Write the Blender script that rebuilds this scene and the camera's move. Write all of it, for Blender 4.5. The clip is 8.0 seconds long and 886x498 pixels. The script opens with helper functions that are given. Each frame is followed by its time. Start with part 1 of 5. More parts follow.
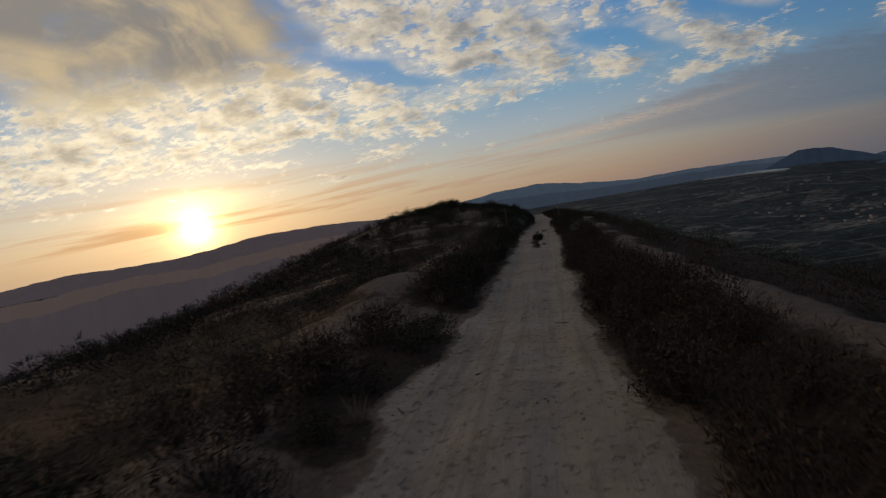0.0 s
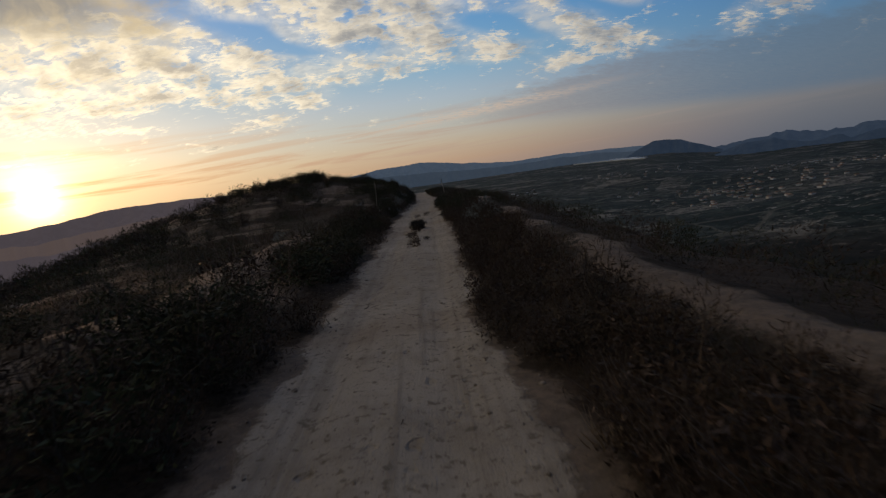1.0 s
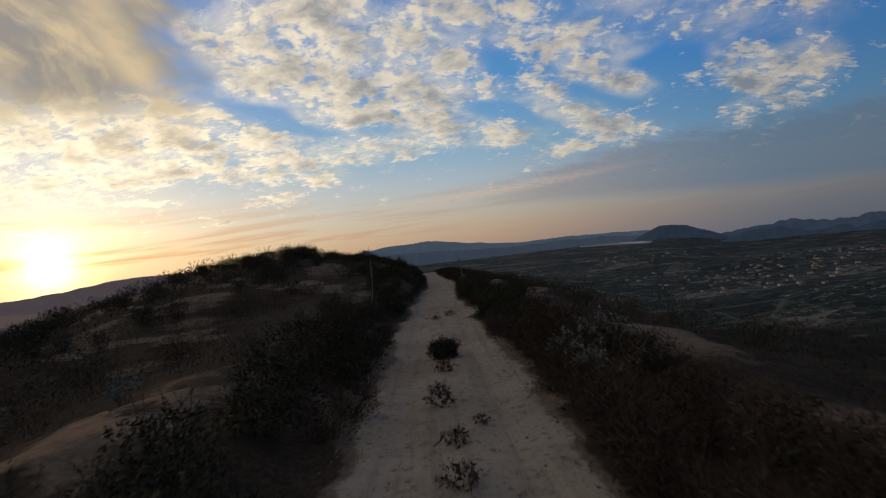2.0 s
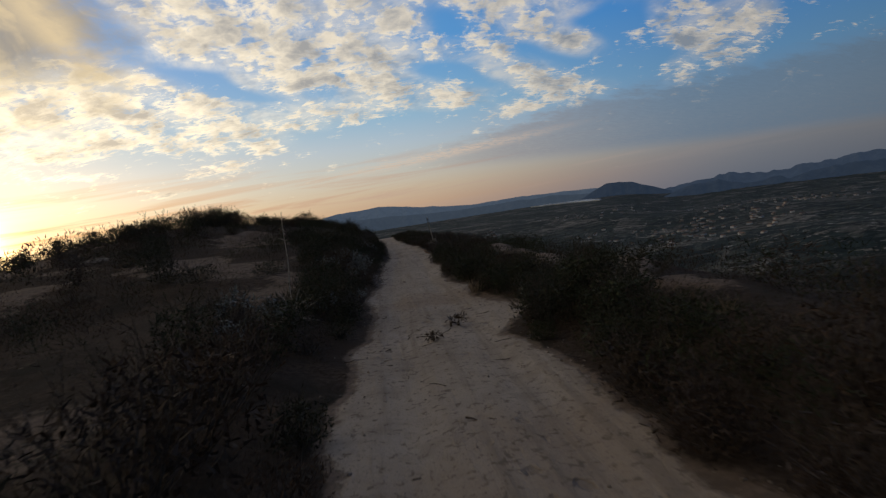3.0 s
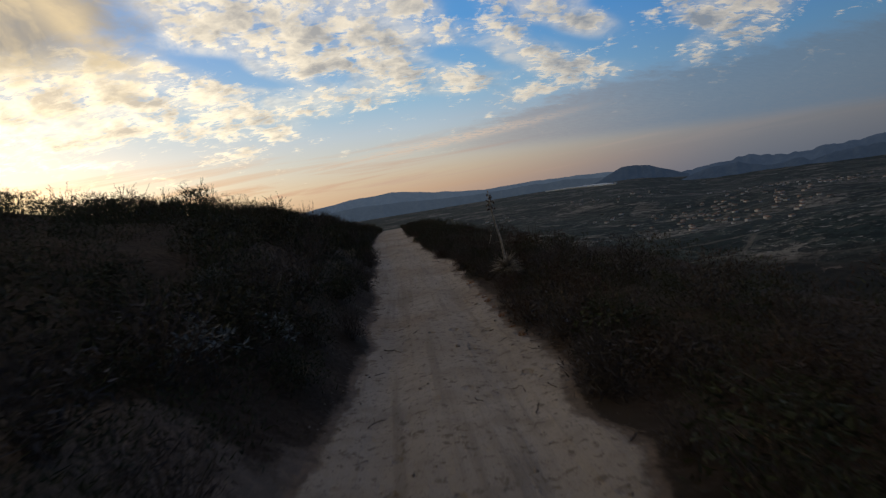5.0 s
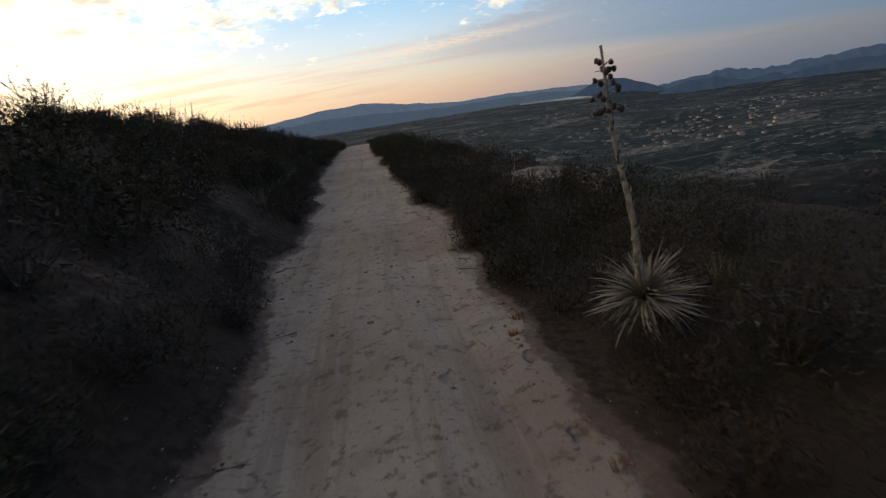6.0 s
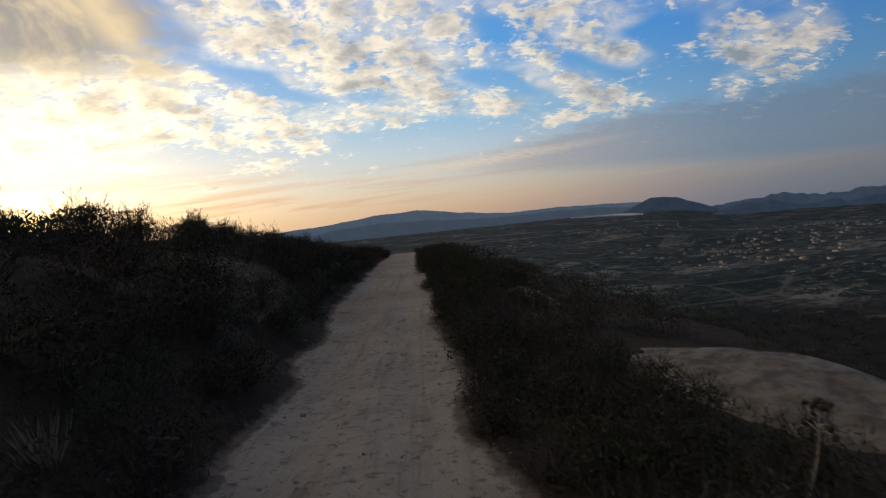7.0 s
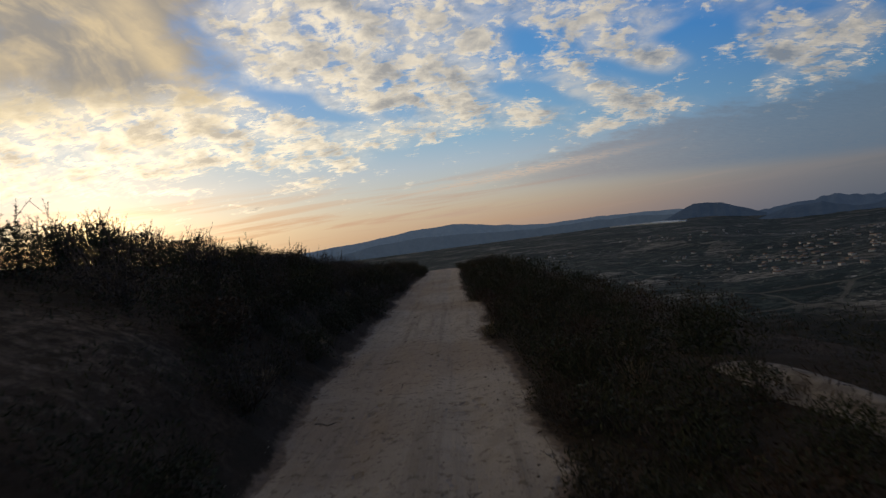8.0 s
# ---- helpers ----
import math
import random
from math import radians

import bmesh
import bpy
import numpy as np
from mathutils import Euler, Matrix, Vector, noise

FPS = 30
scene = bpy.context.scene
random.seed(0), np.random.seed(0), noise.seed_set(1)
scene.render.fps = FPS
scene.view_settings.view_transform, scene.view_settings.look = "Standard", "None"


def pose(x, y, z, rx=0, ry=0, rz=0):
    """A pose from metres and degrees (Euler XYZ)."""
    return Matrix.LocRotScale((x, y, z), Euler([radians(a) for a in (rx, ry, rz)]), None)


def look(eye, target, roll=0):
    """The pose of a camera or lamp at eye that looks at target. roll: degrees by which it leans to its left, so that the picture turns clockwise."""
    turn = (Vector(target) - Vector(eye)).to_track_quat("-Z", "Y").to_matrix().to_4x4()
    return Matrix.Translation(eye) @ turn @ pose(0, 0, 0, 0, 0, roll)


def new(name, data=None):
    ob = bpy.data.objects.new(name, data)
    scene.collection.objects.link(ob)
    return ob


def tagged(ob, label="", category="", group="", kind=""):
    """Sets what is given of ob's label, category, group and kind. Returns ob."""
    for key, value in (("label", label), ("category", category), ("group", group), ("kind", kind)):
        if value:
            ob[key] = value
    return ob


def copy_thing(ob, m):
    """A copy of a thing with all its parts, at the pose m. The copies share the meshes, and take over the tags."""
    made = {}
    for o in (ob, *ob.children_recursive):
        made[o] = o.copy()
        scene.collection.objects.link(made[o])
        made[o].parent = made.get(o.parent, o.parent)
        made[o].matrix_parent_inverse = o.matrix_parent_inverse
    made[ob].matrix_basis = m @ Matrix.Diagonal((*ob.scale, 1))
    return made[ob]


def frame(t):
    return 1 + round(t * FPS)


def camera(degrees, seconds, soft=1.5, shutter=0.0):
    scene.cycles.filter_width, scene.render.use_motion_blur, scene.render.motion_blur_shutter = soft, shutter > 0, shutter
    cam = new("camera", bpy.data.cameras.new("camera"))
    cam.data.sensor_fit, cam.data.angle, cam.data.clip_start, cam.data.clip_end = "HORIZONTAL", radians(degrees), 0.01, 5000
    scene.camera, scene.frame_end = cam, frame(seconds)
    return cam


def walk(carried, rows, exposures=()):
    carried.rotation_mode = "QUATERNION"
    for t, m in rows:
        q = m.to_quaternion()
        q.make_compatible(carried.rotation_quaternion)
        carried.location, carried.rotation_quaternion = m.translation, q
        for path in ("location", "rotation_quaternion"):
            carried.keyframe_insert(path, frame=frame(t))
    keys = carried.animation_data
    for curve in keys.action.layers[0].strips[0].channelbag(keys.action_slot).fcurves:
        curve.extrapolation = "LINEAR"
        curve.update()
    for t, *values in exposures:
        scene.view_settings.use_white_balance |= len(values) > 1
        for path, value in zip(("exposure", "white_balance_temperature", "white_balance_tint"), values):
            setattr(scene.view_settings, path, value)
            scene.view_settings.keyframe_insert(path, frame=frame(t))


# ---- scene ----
cam = camera(78.0, 8.0, soft=1.3, shutter=0.1)
# seconds, x, y, z, yaw, pitch, roll
PATH = [
    (0.0, 0.11, 0.01, 1.78, 10.67, -4.58, -10.04), (0.2, 0.04, 2.26, 1.67, 6.45, -5.49, -8.66), (0.5, 0.12, 5.41, 1.56, 1.07, -5.77, -8.57),
    (0.7, 0.22, 7.35, 1.37, -0.79, -5.38, -8.38), (1.0, 0.14, 9.95, 1.22, -1.10, -8.80, -8.17), (1.2, 0.06, 11.84, 1.22, -1.44, -9.31, -7.13),
    (1.5, -0.05, 14.86, 1.16, -1.56, -7.31, -6.50), (1.7, -0.17, 16.88, 1.03, -0.89, -4.07, -6.98), (2.0, -0.35, 19.92, 1.11, -1.55, -0.58, -6.63),
    (2.2, -0.42, 21.67, 1.07, -2.51, 0.39, -7.44), (3.3, -0.85, 32.32, 0.59, -6.27, -6.08, -8.63), (3.5, -0.84, 34.18, 0.54, -5.92, -5.66, -9.22),
    (3.6, -0.85, 35.03, 0.45, -5.69, -5.17, -9.76), (3.8, -0.79, 36.79, 0.53, -4.84, -5.29, -10.62), (4.0, -0.77, 38.70, 0.49, -4.51, -1.14, -10.70),
    (4.2, -0.63, 40.73, 0.47, -4.20, -1.95, -10.83), (5.3, 0.22, 53.50, -0.04, -4.51, -8.35, -8.55), (5.5, 0.31, 54.87, -0.09, -4.81, -10.13, -8.46),
    (5.7, 0.23, 55.70, -0.12, -5.36, -12.03, -8.42), (6.0, 0.48, 57.94, -0.22, -5.78, -15.47, -8.77), (6.2, 0.59, 59.07, -0.29, -6.02, -18.03, -7.98),
    (6.3, 0.71, 59.64, -0.31, -5.87, -18.06, -7.27), (6.5, 0.91, 60.94, -0.26, -4.12, -10.99, -6.72), (6.7, 0.95, 62.45, -0.38, -3.91, -10.37, -6.23),
    (6.9, 0.90, 63.59, -0.28, -3.62, -10.40, -6.34), (7.0, 0.87, 64.14, -0.27, -2.32, -3.87, -5.88), (7.2, 0.70, 65.54, -0.40, -0.93, -6.32, -3.20),
    (7.3, 0.66, 66.33, -0.43, -0.14, -8.03, -3.89), (7.5, 0.66, 68.03, -0.38, 1.35, -5.06, -7.99), (7.7, 0.51, 69.62, -0.56, 1.66, -4.70, -8.40),
    (8.0, 0.47, 71.98, -0.63, 1.39, -2.00, -7.60),
]
walk(cam, [(t, look((x, y, z), (x - math.sin(radians(w)) * math.cos(radians(p)), y + math.cos(radians(w)) * math.cos(radians(p)), z + math.sin(radians(p))), r))
           for t, x, y, z, w, p, r in PATH],
     exposures=[(t, stops, 6300.0, 10.0) for t, stops in ((0.0, -0.38), (0.35, -0.24), (1.0, -0.10), (2.0, -0.10), (3.3, 0.06), (4.2, 0.0), (5.3, 0.26), (6.0, 0.72), (6.5, 0.98), (6.9, 0.42), (7.3, 0.1), (8.0, -0.05))])

# ---- sky and sun ----
SUN_AZ, SUN_EL = -34.2, 1.9   # degrees: to the right of +y, above the level

class Nodes:
    """A short way to write node trees."""
    def __init__(self, tree):
        self.tree = tree
        tree.nodes.clear()
    def add(self, kind, **props):
        n = self.tree.nodes.new(kind)
        for k, v in props.items():
            setattr(n, k, v)
        return n
    def put(self, socket, value):
        if isinstance(value, bpy.types.NodeSocket):
            self.tree.links.new(value, socket)
        elif value is not None:
            if hasattr(socket.default_value, "__len__") and not hasattr(value, "__len__"):
                value = (value,) * 3
            socket.default_value = (*value, 1) if hasattr(value, "__len__") and len(socket.default_value) == 4 and len(value) == 3 else value
    def math(self, op, a, b=None, c=None, clamp=False):
        n = self.add("ShaderNodeMath", operation=op, use_clamp=clamp)
        for s, v in zip(n.inputs, (a, b, c)):
            self.put(s, v)
        return n.outputs[0]
    def vec(self, op, a, b=None, scale=None):
        n = self.add("ShaderNodeVectorMath", operation=op)
        self.put(n.inputs[0], a)
        self.put(n.inputs[1], b)
        if scale is not None:
            self.put(n.inputs["Scale"], scale)
        return n.outputs["Value"] if op in ("DOT_PRODUCT", "LENGTH") else n.outputs[0]
    def mix(self, f, a, b, blend="MIX"):
        n = self.add("ShaderNodeMix", data_type="RGBA", blend_type=blend)
        for s, v in zip((n.inputs[0], n.inputs[6], n.inputs[7]), (f, a, b)):
            self.put(s, v)
        return n.outputs[2]
    def ramp(self, v, lo, hi, to_lo=0.0, to_hi=1.0, smooth=True):
        n = self.add("ShaderNodeMapRange", interpolation_type="SMOOTHSTEP" if smooth else "LINEAR")
        for s, x in zip(n.inputs, (v, lo, hi, to_lo, to_hi)):
            self.put(s, x)
        return n.outputs[0]
    def noise(self, at, scale, detail=4.0, rough=0.55, distort=0.0, lac=2.0):
        n = self.add("ShaderNodeTexNoise")
        self.put(n.inputs["Vector"], at)
        for k, v in (("Scale", scale), ("Detail", detail), ("Roughness", rough), ("Distortion", distort), ("Lacunarity", lac)):
            n.inputs[k].default_value = v
        return n.outputs[0]
    def colors(self, f, stops):
        n = self.add("ShaderNodeValToRGB")
        e = n.color_ramp.elements
        while len(e) < len(stops):
            e.new(0.5)
        for el, (p, c) in zip(e, stops):
            el.position, el.color = p, (*c, 1)
        self.put(n.inputs[0], f)
        return n.outputs[0]


def make_sky():
    world = bpy.data.worlds.new("dusk_sky")
    world.use_nodes = True
    scene.world = world
    n = Nodes(world.node_tree)
    d = n.add("ShaderNodeTexCoord").outputs["Generated"]
    sep = n.add("ShaderNodeSeparateXYZ")
    n.put(sep.inputs[0], d)
    x, y, z = sep.outputs
    deg = 180 / math.pi
    az = n.math("MULTIPLY", n.math("ARCTAN2", x, y), deg)
    el = n.math("MULTIPLY", n.math("ARCSINE", z), deg)
    sky = n.add("ShaderNodeTexSky", sky_type="NISHITA", sun_disc=False)
    sky.sun_elevation, sky.sun_rotation = radians(SUN_EL), radians(SUN_AZ)
    sky.dust_density, sky.ozone_density, sky.air_density = 2.0, 2.0, 1.0
    sun = Vector((math.sin(radians(SUN_AZ)), math.cos(radians(SUN_AZ)), math.tan(radians(SUN_EL)))).normalized()
    away = n.math("MULTIPLY", n.math("ARCCOSINE", n.vec("DOT_PRODUCT", d, tuple(sun))), deg)   # degrees from the sun
    near = n.math("POWER", 2.718, n.math("DIVIDE", away, -12.0))
    core = n.math("POWER", 2.718, n.math("DIVIDE", away, -0.85))
    wide = n.math("POWER", 2.718, n.math("DIVIDE", away, -34.0))
    # clear air: peach at the skyline, pale, then blue
    up = n.ramp(el, -2.0, 30.0, 0.0, 1.0, smooth=False)
    clear = n.colors(up, [(0.0, (0.30, 0.21, 0.20)), (0.07, (0.46, 0.31, 0.22)), (0.12, (0.49, 0.40, 0.30)), (0.19, (0.44, 0.47, 0.45)), (0.27, (0.36, 0.47, 0.56)), (0.36, (0.23, 0.43, 0.60)),
                          (0.55, (0.09, 0.31, 0.62)), (1.0, (0.05, 0.19, 0.52))])
    dull = n.colors(up, [(0.0, (0.12, 0.14, 0.18)), (0.1, (0.185, 0.195, 0.215)), (0.2, (0.175, 0.235, 0.30)), (0.34, (0.105, 0.245, 0.42)), (0.55, (0.045, 0.195, 0.49)), (1.0, (0.035, 0.155, 0.47))])
    clear = n.mix(n.ramp(az, 0.0, 38.0), clear, dull)
    clear = n.mix(0.10, clear, n.vec("SCALE", sky.outputs[0], scale=0.10))
    clear = n.mix(1.0, clear, n.mix(near, (0, 0, 0), (0.80, 0.57, 0.26)), "ADD")
    low = n.math("MULTIPLY", n.math("POWER", 2.718, n.math("DIVIDE", away, -20.0)), n.ramp(el, 13.0, 3.0))
    clear = n.mix(1.0, clear, n.mix(low, (0, 0, 0), (0.40, 0.26, 0.09)), "ADD")
    # a deck of broken cloud, drawn out towards the skyline
    flat = n.math("ADD", n.math("MAXIMUM", z, 0.0), 0.34)
    comb = n.add("ShaderNodeCombineXYZ")
    n.put(comb.inputs[0], n.math("DIVIDE", x, flat))
    n.put(comb.inputs[1], n.math("DIVIDE", y, flat))
    deck = comb.outputs[0]
    stir = n.add("ShaderNodeTexNoise")
    n.put(stir.inputs["Vector"], deck)
    stir.inputs["Scale"].default_value, stir.inputs["Detail"].default_value = 9.0, 4.0
    stirred = n.vec("ADD", deck, n.vec("SCALE", n.vec("SUBTRACT", stir.outputs["Color"], (0.5, 0.5, 0.5)), scale=0.055))
    def heaped(at):
        """Billows of the deck, coarse and fine."""
        return n.math("ADD", n.math("MULTIPLY", n.noise(at, 8.0, 3, 0.5), 0.55), n.math("MULTIPLY", n.noise(at, 25.0, 6, 0.62, 0.25), 0.45))
    body_here = heaped(stirred)
    body_sun = heaped(n.vec("ADD", stirred, (-0.020, 0.015, 0.0)))
    body_far = n.noise(n.vec("ADD", stirred, (-0.062, 0.045, 0.0)), 7.5, 3, 0.5)
    relief = n.math("ADD", n.math("MULTIPLY", n.math("SUBTRACT", body_here, body_sun), 3.0), n.math("MULTIPLY", n.math("SUBTRACT", n.noise(stirred, 7.5, 3, 0.5), body_far), 1.8))
    combed = n.noise(n.vec("MULTIPLY", stirred, (26.0, 95.0, 1.0)), 1.0, 4, 0.65, 0.3)   # ripples lying along the skyline
    planes = {}
    def plane(lean):
        """Bearing and height over the level, sheared so that a leaning patch lies flat."""
        if lean not in planes:
            c = n.add("ShaderNodeCombineXYZ")
            n.put(c.inputs[0], az)
            n.put(c.inputs[1], n.math("SUBTRACT", el, n.math("MULTIPLY", az, lean)))
            planes[lean] = c.outputs[0]
        return planes[lean]
    def blob(a0, e0, wa, we, lean=0.0):
        """A soft patch of cover round a direction."""
        at = n.vec("MULTIPLY", n.vec("SUBTRACT", plane(lean), (a0, e0 - a0 * lean, 0.0)), (1 / wa, 1 / we, 0.0))
        return n.ramp(n.vec("LENGTH", at), 2.1, 0.0)
    lit_band = ((-45.0, 9.5, 7.0, 3.2, 0.15, 0.40), (-35.0, 11.5, 8.0, 3.4, 0.0, 0.44), (-27.0, 12.6, 6.0, 3.2, 0.0, 0.44), (-20.0, 11.6, 5.0, 2.3, -0.15, 0.42), (-14.0, 10.2, 4.6, 1.6, -0.4, 0.42),
                (-13.5, 8.6, 4.0, 0.6, -0.15, 0.30), (-14.8, 6.7, 2.8, 0.7, 0.0, 0.40), (-25.9, 6.8, 2.6, 0.36, 0.0, 0.34), (-19.3, 4.5, 3.0, 0.2, 0.15, 0.34), (-11.5, 11.8, 2.4, 0.5, -0.15, 0.28))
    near_heap = ((-20.4, 22.3, 1.5, 0.9, 0.0, 0.42), (-12.5, 22.6, 6.0, 3.4, 0.0, 0.42), (-14.0, 19.4, 4.5, 1.7, -0.15, 0.42), (-5.5, 20.8, 5.0, 3.8, 0.0, 0.42), (-9.0, 15.7, 3.4, 1.5, -0.15, 0.42),
                 (-8.0, 13.7, 2.6, 0.9, -0.15, 0.34), (-16.2, 16.6, 2.6, 0.8, -0.15, 0.32), (0.5, 19.0, 4.6, 3.0, 0.0, 0.38), (3.2, 16.4, 3.6, 2.2, 0.0, 0.36), (-1.5, 15.2, 3.0, 1.6, 0.0, 0.34),
                 (1.0, 12.9, 4.0, 1.1, -0.15, 0.36), (-4.5, 10.5, 4.6, 1.3, 0.0, 0.37), (5.5, 10.9, 5.0, 1.2, -0.15, 0.36), (3.8, 23.2, 2.6, 1.2, 0.0, 0.36))
    far_heap = ((9.5, 21.6, 4.2, 2.0, -0.4, 0.42), (16.0, 17.2, 3.2, 1.9, 0.0, 0.40), (20.8, 13.8, 3.0, 1.1, -0.4, 0.38), (10.5, 14.6, 3.4, 0.9, -0.15, 0.32), (17.0, 11.2, 3.8, 1.3, -0.4, 0.41),
                (15.0, 8.0, 2.6, 0.7, 0.0, 0.34), (21.5, 16.4, 2.2, 0.9, 0.0, 0.31), (11.0, 9.8, 3.0, 0.6, 0.0, 0.30), (20.5, 8.6, 3.4, 0.9, 0.0, 0.33), (31.9, 12.4, 2.0, 1.6, -0.4, 0.47),
                (34.4, 10.6, 2.0, 1.9, -0.4, 0.47), (30.9, 8.2, 1.1, 1.2, 0.0, 0.43), (36.8, 11.6, 1.8, 1.6, 0.0, 0.36), (24.0, 24.0, 9.0, 4.0, 0.0, 0.28), (33.0, 17.0, 7.0, 2.0, -0.15, 0.24))
    cover = -0.19
    for a0, e0, wa, we, lean, k in lit_band + near_heap + far_heap:
        cover = n.math("MULTIPLY_ADD", blob(a0, e0, wa, we, lean), k, cover)
    cover = n.math("MINIMUM", cover, 0.19)
    # extra cover overhead, out of view, added to make the ground's light less blue
    cover = n.math("ADD", cover, n.math("MULTIPLY", n.ramp(el, 27.0, 42.0), 0.22))
    cover = n.math("SUBTRACT", cover, n.ramp(el, 5.0, 2.0, 0.0, 0.2))
    dense = n.math("ADD", n.math("MULTIPLY_ADD", n.math("SUBTRACT", body_here, 0.5), 2.0, 0.5), n.math("MULTIPLY", n.math("SUBTRACT", combed, 0.5), n.ramp(el, 19.0, 9.0, 0.25, 0.75)))
    dense = n.math("ADD", dense, cover)
    mask = n.ramp(dense, 0.45, 0.76)
    mist = n.math("MULTIPLY", n.math("MULTIPLY", n.ramp(cover, -0.17, 0.06), n.ramp(el, 6.0, 12.0)), n.ramp(n.noise(stirred, 5.0, 6, 0.65, 0.6), 0.34, 0.64, 0.10, 0.60))
    mask = n.math("MAXIMUM", mask, mist)   # thin haze between the puffs
    folds = n.noise(n.vec("MULTIPLY", stirred, (1.0, 0.55, 1.0)), 3.6, 5, 0.58, 0.8)   # long folds of the sheet
    edge = n.math("MULTIPLY_ADD", n.math("SUBTRACT", n.noise(stirred, 6.0, 6, 0.65), 0.5), 16.0, az)
    veil = n.math("MULTIPLY", n.ramp(edge, -18.0, -26.0), n.ramp(n.math("ADD", el, n.math("MULTIPLY", n.math("SUBTRACT", n.noise(stirred, 5.0, 5, 0.6), 0.5), 12.0)), 10.5, 18.0))   # the thick grey sheet high over the sun
    thick = n.ramp(dense, 0.56, 0.98)
    glow = n.math("ADD", relief, n.math("MULTIPLY_ADD", thick, -0.72, 0.86))
    glow = n.math("MULTIPLY_ADD", n.math("SUBTRACT", combed, 0.5), 0.6, glow, clamp=True)
    lit = n.mix(wide, (0.46, 0.42, 0.37), (1.62, 1.36, 0.93))
    shade = n.mix(wide, (0.15, 0.195, 0.255), (0.62, 0.53, 0.40))
    cloud = n.mix(glow, shade, lit)
    rays = n.math("MAXIMUM", n.ramp(folds, 0.42, 0.64), n.math("MAXIMUM", n.math("MULTIPLY", blob(-27.0, 20.6, 4.2, 2.6, -1.25), n.ramp(folds, 0.30, 0.52, 0.3, 1.0)), n.math("MULTIPLY", blob(-42.5, 17.8, 5.0, 0.8, -0.15), 0.9)))
    rays = n.math("MULTIPLY", rays, n.ramp(n.noise(stirred, 8.0, 5, 0.6), 0.25, 0.62, 0.55, 1.0))
    sheet = n.mix(rays, (0.35, 0.31, 0.26), (0.80, 0.61, 0.35))
    sheet = n.mix(n.ramp(el, 17.0, 12.5), sheet, (1.0, 0.78, 0.44))
    cloud = n.mix(1.0, cloud, n.mix(near, (0, 0, 0), (0.62, 0.43, 0.20)), "ADD")
    body = n.mix(n.math("MULTIPLY", mask, 0.95), clear, cloud)
    body = n.mix(n.math("MULTIPLY", veil, n.ramp(n.noise(stirred, 4.0, 5, 0.6), 0.28, 0.45, 0.72, 0.97)), body, sheet)
    # thin streaks low down, and the grey bank over the valley
    lines = n.add("ShaderNodeCombineXYZ")
    n.put(lines.inputs[0], n.math("MULTIPLY", az, 0.05))
    n.put(lines.inputs[1], n.math("SUBTRACT", el, n.math("MULTIPLY", az, 0.04)))
    streak = n.noise(lines.outputs[0], 0.9, 5, 0.6, 0.5)
    streaks = n.math("MULTIPLY", n.ramp(streak, 0.48, 0.62), n.math("MULTIPLY", n.ramp(el, -0.5, 1.5), n.ramp(el, 7.5, 4.0)))
    body = n.mix(n.math("MULTIPLY", n.math("MULTIPLY", streaks, n.ramp(az, 30.0, 8.0, 0.1, 1.0)), n.ramp(el, 4.5, 2.0, 0.45, 0.85)), body, n.mix(n.math("POWER", 2.718, n.math("DIVIDE", away, -22.0)), (0.33, 0.275, 0.26), (1.25, 0.66, 0.24)))
    ragged = n.math("MULTIPLY", n.math("SUBTRACT", n.noise(n.vec("MULTIPLY", stirred, (1.0, 2.0, 1.0)), 9.0, 6, 0.65), 0.5), 4.0)
    top = n.math("ADD", n.math("MINIMUM", n.math("MULTIPLY_ADD", az, 0.15, 4.3), 7.6), ragged)
    foot = n.math("MULTIPLY_ADD", az, -0.055, 4.0)
    bank = n.math("MULTIPLY", n.math("MULTIPLY", n.ramp(n.math("SUBTRACT", el, top), 0.7, -0.9), n.ramp(n.math("SUBTRACT", el, foot), -0.8, 0.6)), n.ramp(az, -1.0, 16.0))
    body = n.mix(n.math("MULTIPLY", n.math("MULTIPLY", bank, 0.80), n.ramp(combed, 0.3, 0.7, 0.75, 1.0)), body, n.mix(n.ramp(az, 4.0, 34.0), (0.34, 0.295, 0.28), (0.125, 0.180, 0.245)))
    rim = n.math("MULTIPLY", blob(6.0, 4.7, 9.0, 0.36, 0.06), n.ramp(combed, 0.36, 0.56))
    body = n.mix(n.math("MULTIPLY", rim, 0.7), body, (0.66, 0.50, 0.37))
    torn = n.math("MULTIPLY", blob(SUN_AZ - 0.6, 3.9, 4.2, 0.9, 0.03), n.ramp(streak, 0.38, 0.58, 0.35, 1.0))
    body = n.mix(1.0, body, n.mix(torn, (0, 0, 0), (0.8, 0.55, 0.20)), "ADD")
    body = n.mix(1.0, body, n.mix(core, (0, 0, 0), (14.0, 9.0, 3.4)), "ADD")
    # the half of the sky that lies away from the sun is dimmer at dusk
    body = n.vec("MULTIPLY", body, n.mix(n.ramp(away, 60.0, 115.0), (1.0, 1.0, 1.0), (0.41, 0.39, 0.365)))
    # below the skyline: dull far ground
    body = n.mix(n.ramp(el, -2.0, -4.0), body, (0.05, 0.05, 0.055))
    bg = n.add("ShaderNodeBackground")
    n.put(bg.inputs[0], body)
    bg.inputs[1].default_value = 1.0
    n.put(n.add("ShaderNodeOutputWorld").inputs[0], bg.outputs[0])
    lamp = bpy.data.lights.new("sun", "SUN")
    lamp.energy, lamp.color, lamp.angle = 0.65, (1.0, 0.50, 0.23), radians(2.0)
    ob = new("sun", lamp)
    ob.matrix_world = look(tuple(sun * 50), (0, 0, 0))


